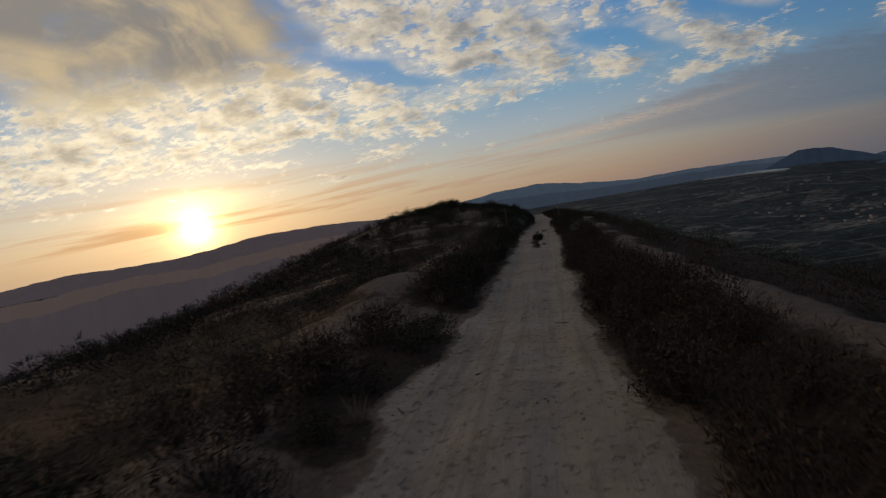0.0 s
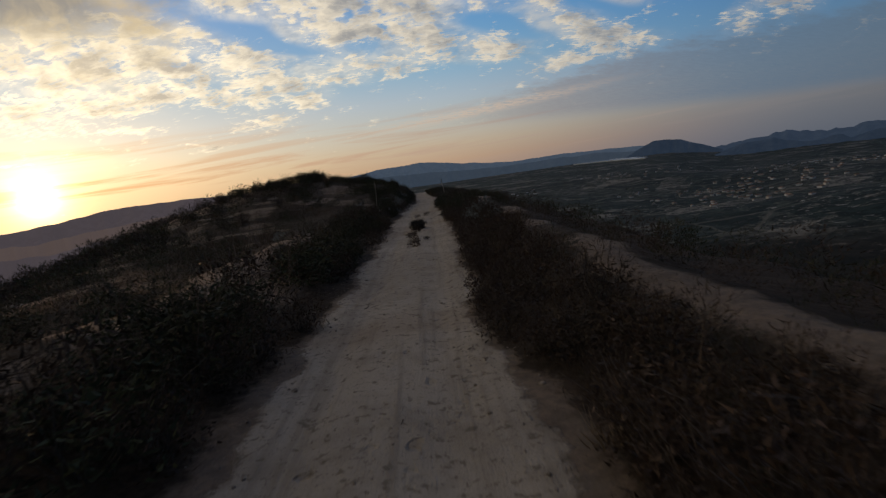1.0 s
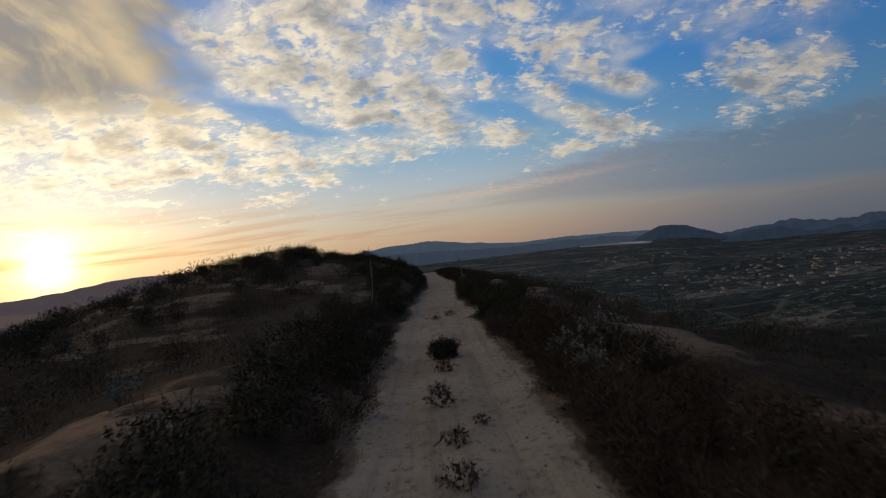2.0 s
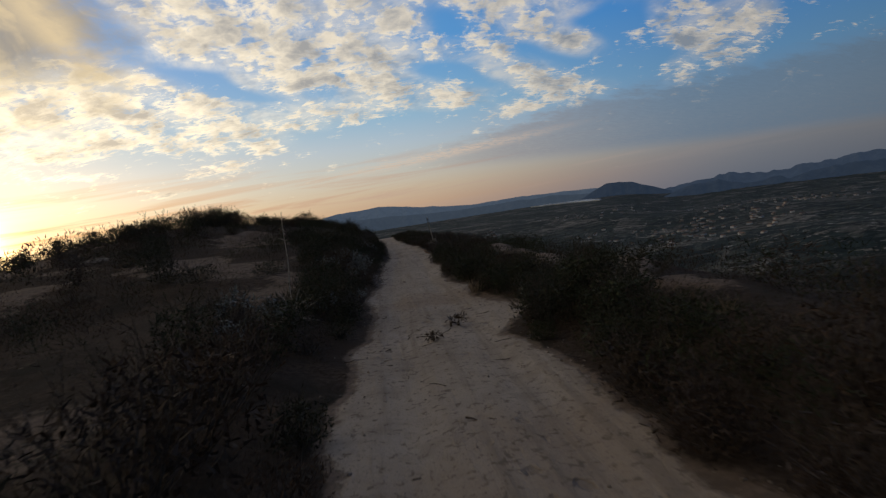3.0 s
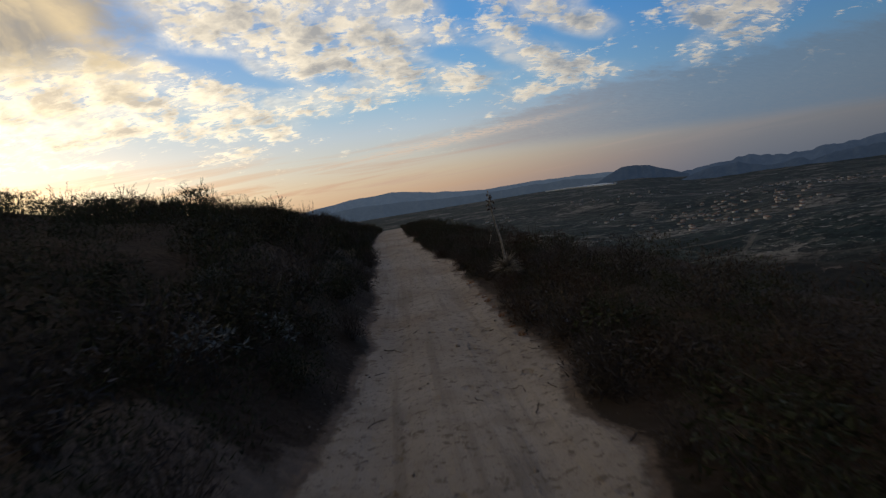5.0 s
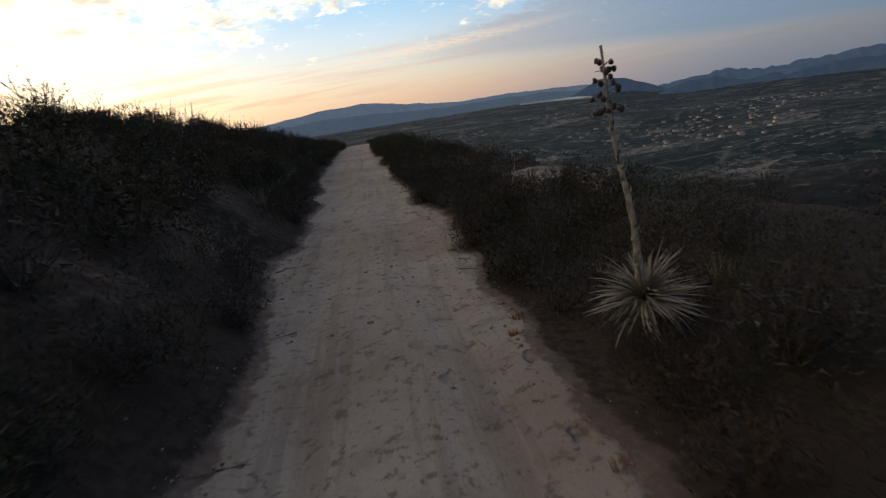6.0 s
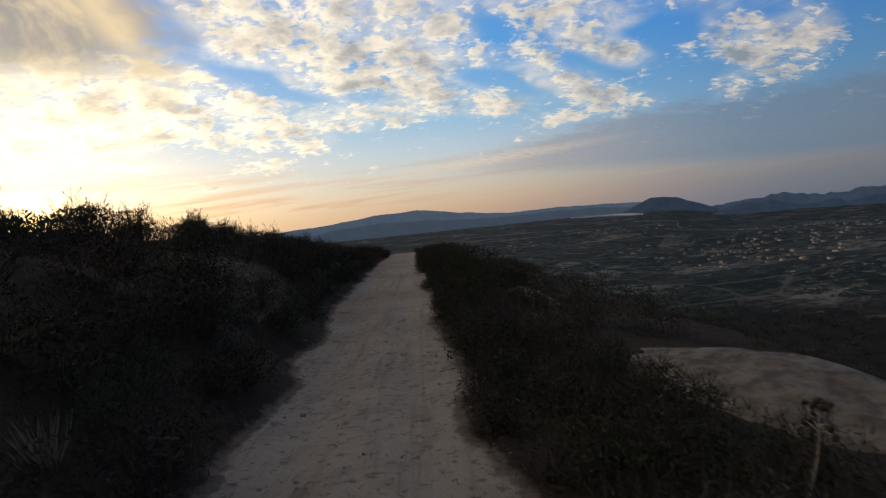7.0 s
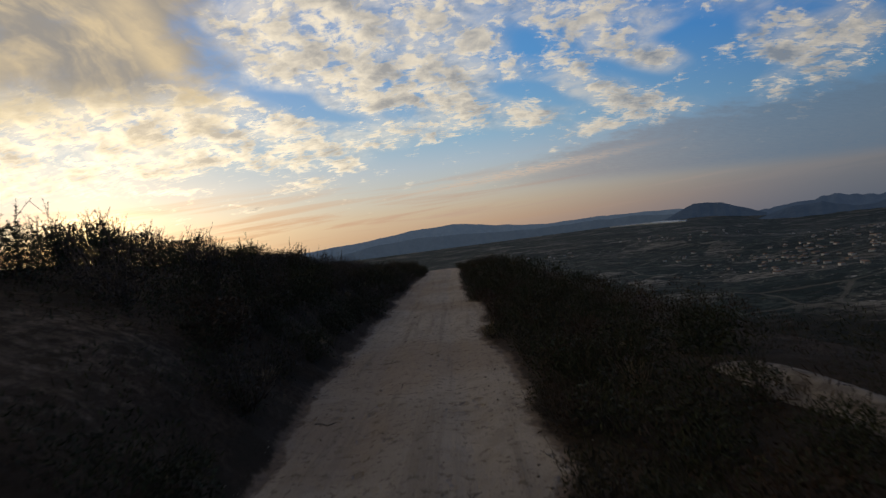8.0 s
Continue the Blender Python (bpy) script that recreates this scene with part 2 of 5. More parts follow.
make_sky()

# ---- materials ----
def material(name, build, rough=0.9, spec=0.2):
    m = bpy.data.materials.new(name)
    m.use_nodes = True
    n = Nodes(m.node_tree)
    bsdf = n.add("ShaderNodeBsdfPrincipled")
    bsdf.inputs["Roughness"].default_value = rough
    bsdf.inputs["Specular IOR Level"].default_value = spec
    n.put(n.add("ShaderNodeOutputMaterial").inputs[0], bsdf.outputs[0])
    build(n, bsdf)
    return m


def place(n):
    return n.add("ShaderNodeNewGeometry").outputs["Position"]


def bump(n, bsdf, height, strength, distance):
    b = n.add("ShaderNodeBump")
    b.inputs["Strength"].default_value, b.inputs["Distance"].default_value = strength, distance
    n.put(b.inputs["Height"], height)
    n.put(bsdf.inputs["Normal"], b.outputs[0])


def attribute(n, name):
    return n.add("ShaderNodeAttribute", attribute_name=name).outputs["Fac"]


def color_noise(self, at, scale):
    n = self.add("ShaderNodeTexNoise")
    self.put(n.inputs["Vector"], at)
    n.inputs["Scale"].default_value = scale
    return n.outputs["Color"]


Nodes.add_color_noise = color_noise


def sand_nodes(n, at):
    """Colour and height of trodden decomposed granite."""
    a, b, c = n.noise(at, 0.35, 4, 0.6), n.noise(at, 3.0, 5, 0.6), n.noise(at, 60.0, 4, 0.7)
    col = n.mix(n.ramp(a, 0.35, 0.65), (0.378, 0.333, 0.278), (0.308, 0.270, 0.225))
    col = n.mix(n.ramp(b, 0.45, 0.72, 0, 0.45), col, (0.195, 0.166, 0.134))
    col = n.mix(n.ramp(c, 0.52, 0.72, 0, 0.50), col, (0.140, 0.119, 0.097))
    col = n.mix(n.ramp(n.noise(at, 0.23, 2, 0.5), 0.54, 0.64, 0, 0.40), col, (0.235, 0.172, 0.118))
    h = n.math("ADD", n.math("MULTIPLY", b, 0.6), n.math("MULTIPLY", c, 0.2))
    return col, h


def worn_sand(n, at):
    """The trodden bed of the trail: ruts, and a strip of foot and hoof prints."""
    col, h = sand_nodes(n, at)
    # dark streaks, crumbs and clods; part of their contrast stands in for relief shading
    rut = n.noise(n.vec("MULTIPLY", at, (6.0, 0.22, 1.0)), 1.0, 4, 0.6)
    col = n.mix(n.ramp(rut, 0.50, 0.66, 0, 0.40), col, (0.160, 0.136, 0.110))
    crumbs = n.noise(at, 26.0, 4, 0.7, 0.2)
    col = n.mix(n.ramp(crumbs, 0.58, 0.70, 0, 0.55), col, (0.100, 0.085, 0.070))
    clods = n.noise(at, 11.0, 5, 0.7, 0.3)
    col = n.mix(n.ramp(clods, 0.55, 0.63, 0, 0.72), col, (0.125, 0.102, 0.080))
    dent = n.add("ShaderNodeTexVoronoi", feature="F1")
    n.put(dent.inputs["Vector"], n.vec("ADD", n.vec("MULTIPLY", at, (4.2, 3.0, 0.0)), n.vec("SCALE", n.add_color_noise(at, 7.0), scale=0.5)))
    dent.inputs["Scale"].default_value = 1.0
    trod = n.ramp(n.noise(at, 0.7, 3, 0.5), 0.46, 0.60)
    hole = n.math("MULTIPLY", n.ramp(dent.outputs["Distance"], 0.30, 0.12), trod)
    h = n.math("SUBTRACT", n.math("ADD", h, n.math("MULTIPLY", rut, 0.4)), n.math("MULTIPLY", hole, 0.45))
    # the prints' shade is put into the colour as well as the bump
    return n.mix(n.math("MULTIPLY", hole, 0.32), col, (0.12, 0.094, 0.070)), h


def ridge_soil(n, bsdf):
    at = place(n)
    sand, h0 = sand_nodes(n, at)
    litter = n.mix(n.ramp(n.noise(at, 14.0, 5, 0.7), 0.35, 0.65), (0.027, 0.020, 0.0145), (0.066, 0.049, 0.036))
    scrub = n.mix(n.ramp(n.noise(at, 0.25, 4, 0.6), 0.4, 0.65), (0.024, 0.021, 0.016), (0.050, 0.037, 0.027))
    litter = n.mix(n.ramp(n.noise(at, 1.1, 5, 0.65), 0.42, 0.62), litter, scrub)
    clod = n.ramp(n.noise(at, 7.0, 6, 0.75, 0.3), 0.36, 0.66)
    sand = n.mix(0.72, sand, n.mix(clod, (0.038, 0.025, 0.018), (0.130, 0.086, 0.060)))
    rag = n.math("MULTIPLY", n.math("SUBTRACT", n.noise(at, 5.5, 6, 0.75), 0.5), 1.5)
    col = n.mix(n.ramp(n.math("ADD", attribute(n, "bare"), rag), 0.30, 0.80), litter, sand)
    bed, h1 = worn_sand(n, at)
    frayed = n.math("ADD", attribute(n, "worn"), n.math("MULTIPLY", n.math("SUBTRACT", n.noise(at, 5.5, 6, 0.68, 0.3), 0.5), 1.3))
    worn = n.ramp(frayed, 0.30, 0.62)
    col = n.mix(worn, col, bed)
    h = n.math("ADD", n.math("MULTIPLY", h0, n.math("SUBTRACT", 1.0, worn)), n.math("MULTIPLY", h1, worn))
    # the valley: fields, groves, bare plots and lanes
    level = attribute(n, "floor")
    ground = n.vec("MULTIPLY", at, (1.0, 1.0, 0.0))
    bent = n.vec("ADD", ground, n.vec("SCALE", n.add_color_noise(ground, 0.012), scale=30.0))
    vor = n.add("ShaderNodeTexVoronoi", feature="F1")
    n.put(vor.inputs["Vector"], bent)
    vor.inputs["Scale"].default_value = 0.0125
    plot = n.add("ShaderNodeSeparateXYZ")
    n.put(plot.inputs[0], vor.outputs["Color"])
    field = n.colors(plot.outputs[0], [(0.0, (0.014, 0.024, 0.023)), (0.35, (0.026, 0.040, 0.036)), (0.60, (0.042, 0.052, 0.046)), (0.80, (0.075, 0.078, 0.070)), (0.93, (0.155, 0.150, 0.132))])
    groves = n.noise(ground, 0.040, 6, 0.82, 0.2)
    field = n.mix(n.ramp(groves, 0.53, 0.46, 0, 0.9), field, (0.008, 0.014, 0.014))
    pale = n.noise(n.vec("ADD", ground, (900.0, 300.0, 0.0)), 0.030, 5, 0.85, 0.2)
    settled = n.ramp(n.noise(n.vec("ADD", ground, (40.0, 900.0, 0.0)), 0.0045, 4, 0.6), 0.42, 0.60, 0.15, 1.0)   # where people have cleared the land
    field = n.mix(n.math("MULTIPLY", n.ramp(pale, 0.56, 0.61, 0, 0.9), settled), field, (0.19, 0.18, 0.155))
    flecks = n.noise(n.vec("ADD", ground, (100.0, 700.0, 0.0)), 0.070, 4, 0.75, 0.3)
    field = n.mix(n.math("MULTIPLY", n.ramp(flecks, 0.60, 0.66, 0, 0.9), settled), field, (0.36, 0.35, 0.33))
    lanes = n.add("ShaderNodeTexVoronoi", feature="DISTANCE_TO_EDGE")
    n.put(lanes.inputs["Vector"], bent)
    lanes.inputs["Scale"].default_value = 0.0055
    field = n.mix(n.ramp(lanes.outputs["Distance"], 0.020, 0.009, 0, 0.25), field, (0.21, 0.19, 0.16))
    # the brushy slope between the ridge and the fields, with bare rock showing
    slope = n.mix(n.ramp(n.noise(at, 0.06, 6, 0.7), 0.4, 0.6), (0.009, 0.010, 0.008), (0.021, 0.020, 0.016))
    slope = n.mix(n.ramp(n.noise(at, 0.045, 6, 0.75, 0.4), 0.58, 0.66, 0, n.ramp(attribute(n, "floor"), 0.0, 0.3, 0.3, 0.9)), slope, (0.13, 0.112, 0.094))
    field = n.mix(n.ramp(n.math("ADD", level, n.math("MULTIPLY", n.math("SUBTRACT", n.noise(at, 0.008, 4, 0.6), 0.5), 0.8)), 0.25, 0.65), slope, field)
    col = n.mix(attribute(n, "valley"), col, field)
    n.put(bsdf.inputs["Base Color"], col)
    bump(n, bsdf, h, 1.0, 0.08)


def leaf(name, low, high, dead):
    def build(n, bsdf):
        info = n.add("ShaderNodeObjectInfo").outputs["Random"]
        geo = n.add("ShaderNodeNewGeometry").outputs["Random Per Island"]
        col = n.mix(geo, low, high)
        col = n.mix(n.ramp(info, 0.45, 1.0, 0, 0.6), col, dead)
        n.put(bsdf.inputs["Base Color"], col)
    return material(name, build, 0.75, 0.15)


def plain(name, low, high, scale=6.0, rough=0.9, spec=0.2, relief=0.0):
    def build(n, bsdf):
        at = place(n)
        f = n.noise(at, scale, 5, 0.65)
        n.put(bsdf.inputs["Base Color"], n.mix(n.ramp(f, 0.35, 0.65), low, high))
        if relief:
            bump(n, bsdf, f, 0.8, relief)
    return material(name, build, rough, spec)


def haze_glow_rock(name, base, glow):
    """The plain backdrop of distant hills: rock and brush, air haze painted as emission."""
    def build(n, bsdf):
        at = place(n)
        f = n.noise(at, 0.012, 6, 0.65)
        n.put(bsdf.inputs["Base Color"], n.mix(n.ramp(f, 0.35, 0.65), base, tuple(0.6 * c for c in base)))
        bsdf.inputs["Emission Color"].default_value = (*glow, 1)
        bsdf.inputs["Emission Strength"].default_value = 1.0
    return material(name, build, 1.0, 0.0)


MAT_SOIL = material("ridge_soil", ridge_soil, 0.95, 0.1)
MAT_GREEN = leaf("chamise_leaf", (0.023, 0.029, 0.015), (0.044, 0.051, 0.026), (0.038, 0.033, 0.022))
MAT_BROWN = leaf("dry_brush", (0.037, 0.025, 0.018), (0.066, 0.043, 0.030), (0.042, 0.033, 0.025))
MAT_GREY = leaf("grey_brush", (0.044, 0.040, 0.039), (0.080, 0.073, 0.069), (0.050, 0.040, 0.034))
MAT_SAGE = leaf("white_sage", (0.115, 0.130, 0.125), (0.26, 0.28, 0.27), (0.10, 0.10, 0.09))
MAT_STRAW = leaf("straw", (0.24, 0.19, 0.13), (0.36, 0.30, 0.21), (0.17, 0.12, 0.08))
MAT_RUST = leaf("rust_weed", (0.20, 0.085, 0.035), (0.32, 0.15, 0.06), (0.20, 0.12, 0.06))
MAT_TWIG = plain("twig_bark", (0.055, 0.043, 0.034), (0.12, 0.097, 0.08), 30.0)
MAT_BLADE = leaf("yucca_blade", (0.19, 0.17, 0.14), (0.34, 0.31, 0.26), (0.13, 0.105, 0.08))
MAT_STALK = plain("yucca_stalk", (0.22, 0.19, 0.155), (0.46, 0.415, 0.35), 22.0, 0.85, 0.2, 0.01)
MAT_POD = plain("yucca_pod", (0.035, 0.022, 0.016), (0.085, 0.052, 0.036), 40.0, 0.6, 0.3)
MAT_STONE = plain("granite", (0.098, 0.086, 0.074), (0.205, 0.181, 0.156), 5.0, 0.95, 0.1, 0.05)
MAT_PEBBLE = plain("pebble", (0.12, 0.10, 0.085), (0.27, 0.235, 0.20), 20.0)
MAT_WATER = plain("lake_water", (0.42, 0.44, 0.46), (0.48, 0.50, 0.52), 0.01, 0.12, 0.5)
MAT_WALL = leaf("house_wall", (0.22, 0.24, 0.26), (0.52, 0.55, 0.58), (0.12, 0.12, 0.12))
MAT_ROOF = plain("house_roof", (0.10, 0.075, 0.062), (0.20, 0.15, 0.125), 0.03)
MAT_GROVE = plain("grove", (0.022, 0.030, 0.018), (0.050, 0.056, 0.034), 0.05)
# far hill rock at several haze strengths, each put in as emission
MAT_HILLS = haze_glow_rock("near_range", (0.040, 0.048, 0.058), (0.015, 0.024, 0.040))
MAT_RANGE = haze_glow_rock("far_range", (0.05, 0.06, 0.075), (0.046, 0.063, 0.088))
MAT_PLAIN = haze_glow_rock("far_plain", (0.035, 0.045, 0.055), (0.034, 0.046, 0.064))
MAT_DIM = haze_glow_rock("dim_range", (0.035, 0.045, 0.055), (0.023, 0.034, 0.055))
MAT_DUSK = haze_glow_rock("dusk_hills", (0.05, 0.042, 0.04), (0.085, 0.062, 0.056))
MAT_WARM = haze_glow_rock("sunward_range", (0.05, 0.045, 0.05), (0.062, 0.050, 0.054))


# ---- the lie of the land ----
def ease(v, a, b):
    u = np.clip((v - a) / (b - a), 0, 1)
    return u * u * (3 - 2 * u)


def lattice(ix, iy, seed):
    h = (ix.astype(np.int64) * 374761393 + iy.astype(np.int64) * 668265263 + seed * 1442695041) & 0x7FFFFFFF
    h = ((h ^ (h >> 13)) * 1274126177) & 0x7FFFFFFF
    return ((h ^ (h >> 16)) & 0xFFFF) / 65535.0


def value_noise(x, y, seed=0):
    x0, y0 = np.floor(x), np.floor(y)
    fx, fy = x - x0, y - y0
    fx, fy = fx * fx * (3 - 2 * fx), fy * fy * (3 - 2 * fy)
    a, b = lattice(x0, y0, seed), lattice(x0 + 1, y0, seed)
    c, d = lattice(x0, y0 + 1, seed), lattice(x0 + 1, y0 + 1, seed)
    return (a * (1 - fx) + b * fx) * (1 - fy) + (c * (1 - fx) + d * fx) * fy - 0.5


def fractal(x, y, octaves=4, seed=0):
    return sum(value_noise(x * 2 ** k, y * 2 ** k, seed + k) / 2 ** k for k in range(octaves))


TRAIL_Z = ((-30, 0.6), (0, 0.05), (5, -0.15), (10, -0.45), (15, -0.56), (20, -0.66), (32, -1.12), (38, -1.22), (45, -1.40), (54, -1.74), (60, -1.93), (65, -2.03),
           (72, -2.32), (83, -2.72), (96, -3.05), (109, -3.36), (118, -3.9), (150, -7.0), (300, -45), (700, -140), (5200, -320))
TRAIL_L = ((-30, -1.7), (4, -1.75), (10, -1.62), (20, -1.38), (28, -1.48), (36, -1.40), (46, -1.25), (57, -0.78), (66, -0.75), (72, -1.12), (78, -1.45), (84, -1.7), (94, -1.9), (109, -1.5), (130, -3.5))
TRAIL_R = ((-30, 0.62), (4, 0.64), (13, 0.62), (20, 0.72), (30, 0.92), (38, 0.98), (43, 0.75), (48, 0.92), (56, 1.33), (64, 1.45), (70, 1.22), (79, 0.98), (83, 0.82), (95, 0.6), (109, 0.5), (130, -1.5))


def along(y, table):
    t = np.array(table, float)
    return sum(np.interp(y + o, t[:, 0], t[:, 1]) for o in (-2.0, -1.0, 0, 1.0, 2.0)) / 5


def ragged_edge(y, side):
    """Where the trail's worn edge runs, with its lobes and bites."""
    y = np.asarray(y, float)
    seed = 5 if side < 0 else 9
    wob = 0.34 * fractal(y * 0.55, y * 0.13 + 0.4 * seed, 3, seed) + 0.12 * fractal(y * 2.3, y * 0.2, 2, seed + 40)
    if side < 0:
        return along(y, TRAIL_L) + wob - 0.25 * np.exp(-((y - 72.6) / 0.9) ** 2) - 0.20 * np.exp(-((y - 64.6) / 0.8) ** 2)
    return along(y, TRAIL_R) + wob + 0.38 * np.exp(-((y - 38.3) / 0.7) ** 2) - 0.22 * np.exp(-((y - 36.6) / 0.7) ** 2)


def edges(x, y):
    """Distance outside the trail's worn edge, to the left and to the right (negative on the trail)."""
    return ragged_edge(y, -1) - x, x - ragged_edge(y, 1)


# open soil between the bushes: x, y, half widths, how bare
NEAR_PATCHES = ((-3.3, 10.2, 1.1, 1.7, 0.9), (-2.6, 18.4, 0.7, 1.3, 0.9), (-4.1, 34.3, 0.9, 1.3, 0.8), (-1.8, 27.3, 0.4, 0.9, 0.7), (-3.5, 41.7, 1.2, 1.7, 0.8), (-4.8, 45.2, 1.5, 2.4, 0.8), (-3.6, 47.9, 0.7, 1.0, 0.7))
FAR_PATCHES = ((-6.0, 50.0, 1.0, 1.2, 0.5), (-2.1, 59.6, 0.7, 1.2, 0.5), (-1.6, 62.0, 0.5, 1.0, 0.5), (-1.65, 65.2, 0.7, 1.5, 0.6), (-2.0, 66.8, 0.5, 0.8, 0.55), (-2.2, 73.8, 0.5, 1.1, 0.55), (-2.9, 76.2, 1.2, 1.7, 0.62))
KNOLL_PATCHES = ((-13.7, 50.8, 1.5, 1.0, 0.9), (-17.6, 49.4, 1.6, 1.2, 0.9), (-11.0, 42.6, 1.1, 0.9, 0.9), (-13.0, 40.1, 1.5, 0.8, 0.9), (-13.0, 31.9, 1.5, 1.0, 0.9), (-7.4, 23.6, 1.0, 1.3, 0.9), (-9.0, 39.6, 1.0, 1.3, 0.9),
                 (-16.1, 38.2, 1.5, 1.0, 0.9), (-10.5, 47.5, 1.3, 0.7, 0.9), (-7.6, 33.0, 0.9, 0.9, 0.8))
PATCHES = NEAR_PATCHES + FAR_PATCHES + KNOLL_PATCHES


def height(x, y):
    x, y = np.asarray(x, float), np.asarray(y, float)
    z = along(y, TRAIL_Z)
    left, right = edges(x, y)
    lo, ro = np.maximum(left, 0), np.maximum(right, 0)
    # left: a broad knoll beside the far half, a gentle fall beside the near half
    knoll = np.exp(-((y - 66) / 24.0) ** 2) * 3.25 * (1 - np.exp(-lo / 3.4)) + 1.2 * np.exp(-((y - 90) / 12.0) ** 2) * (1 - np.exp(-lo / 2.5))
    fall = 0.03 * lo + 0.055 * np.maximum(lo - 8, 0) + 0.10 * np.maximum(lo - 14, 0) + 0.16 * np.maximum(lo - 30, 0)
    knoll = knoll + 0.85 * ease(lo, 5, 11) * (1 - ease(lo, 16, 30)) * np.exp(-((y - 60) / 15.0) ** 2)
    hump = 0.50 * np.exp(-((lo - 2.5) / 1.3) ** 2) * ease(y, 4, 12) * (1 - ease(y, 27, 34))
    z_left = knoll + hump + 0.16 * ease(lo, 0.1, 1.2) * (1 - ease(lo, 3, 8)) - np.where(lo > 0, fall, 0)
    # right: a low spoil bank, then the steep side of the ridge
    bank = 0.44 * np.exp(-((ro - 1.85) / 0.85) ** 2) * (1 - 0.7 * ease(y, 46, 54)) - 0.03 * ro
    side = 0.12 * np.maximum(ro - 2.8, 0) + 0.36 * np.maximum(ro - 4.5, 0)
    z_right = bank * ease(ro, 0, 0.9) - np.where(ro > 0, side, 0)
    z = z + np.where(left > 0, z_left, 0) + np.where(right > 0, z_right, 0)
    # the trail itself: two shallow wheel ruts and a raised rim
    mid = (along(y, TRAIL_R) + along(y, TRAIL_L)) / 2
    u = np.abs(x - mid)
    on = (left < 0) & (right < 0)
    z = z - np.where(on, 0.045 * np.exp(-((u - 0.55) / 0.22) ** 2), 0)
    ledge = 62.5 - 0.95 * (x - 0.3) + 0.5 * fractal(x * 1.7, x * 0.0 + 3.0, 3, 83)
    z = z + np.where(on, 0.045 * (1 - ease(y - ledge, -0.05, 0.06)) * np.exp(-np.maximum(ledge - y, 0) / 0.9), 0)
    near = np.exp(-((np.maximum(lo, ro)) / 60.0) ** 2) * (np.abs(y) < 260)
    off = ease(np.maximum(lo, ro), 0.0, 1.5)
    z = z + near * (0.026 * fractal(x * 2.3, y * 2.3, 4, 21) + 0.020 * fractal(x * 6.1, y * 5.2, 2, 27) + off * (0.35 * fractal(x * 0.22, y * 0.22, 4, 31)))
    # the valley floor and far country
    r = np.hypot(x, y - 40)
    floor = -132 + 22 * fractal(x * 0.0021, y * 0.0021, 4, 41) * ease(r, 250, 900) * (1 - ease(r, 1500, 2600)) + 34 * np.exp(-((x - 620) / 230) ** 2 - ((y - 560) / 260) ** 2)
    floor = floor - 140 * ease(r, 3900, 4700) - 45 * ease(x / np.maximum(r, 1), 0.40, 0.50) * ease(r, 1200, 2600)
    z = np.maximum(z, floor)
    return z


def grid_lines(dense, step, reach, grow):
    out = list(np.arange(dense[0], dense[1] + step / 2, step))
    s = step
    while out[-1] < reach[1]:
        s *= grow
        out.append(out[-1] + s)
    s = step
    while out[0] > reach[0]:
        s *= grow
        out.insert(0, out[0] - s)
    return np.array(out)


def mesh_from(name, verts, faces, mat, smooth=True):
    me = bpy.data.meshes.new(name)
    me.from_pydata([tuple(v) for v in verts], [], [tuple(f) for f in faces])
    me.materials.append(mat)
    if smooth:
        me.polygons.foreach_set("use_smooth", [True] * len(me.polygons))
    me.update()
    return me


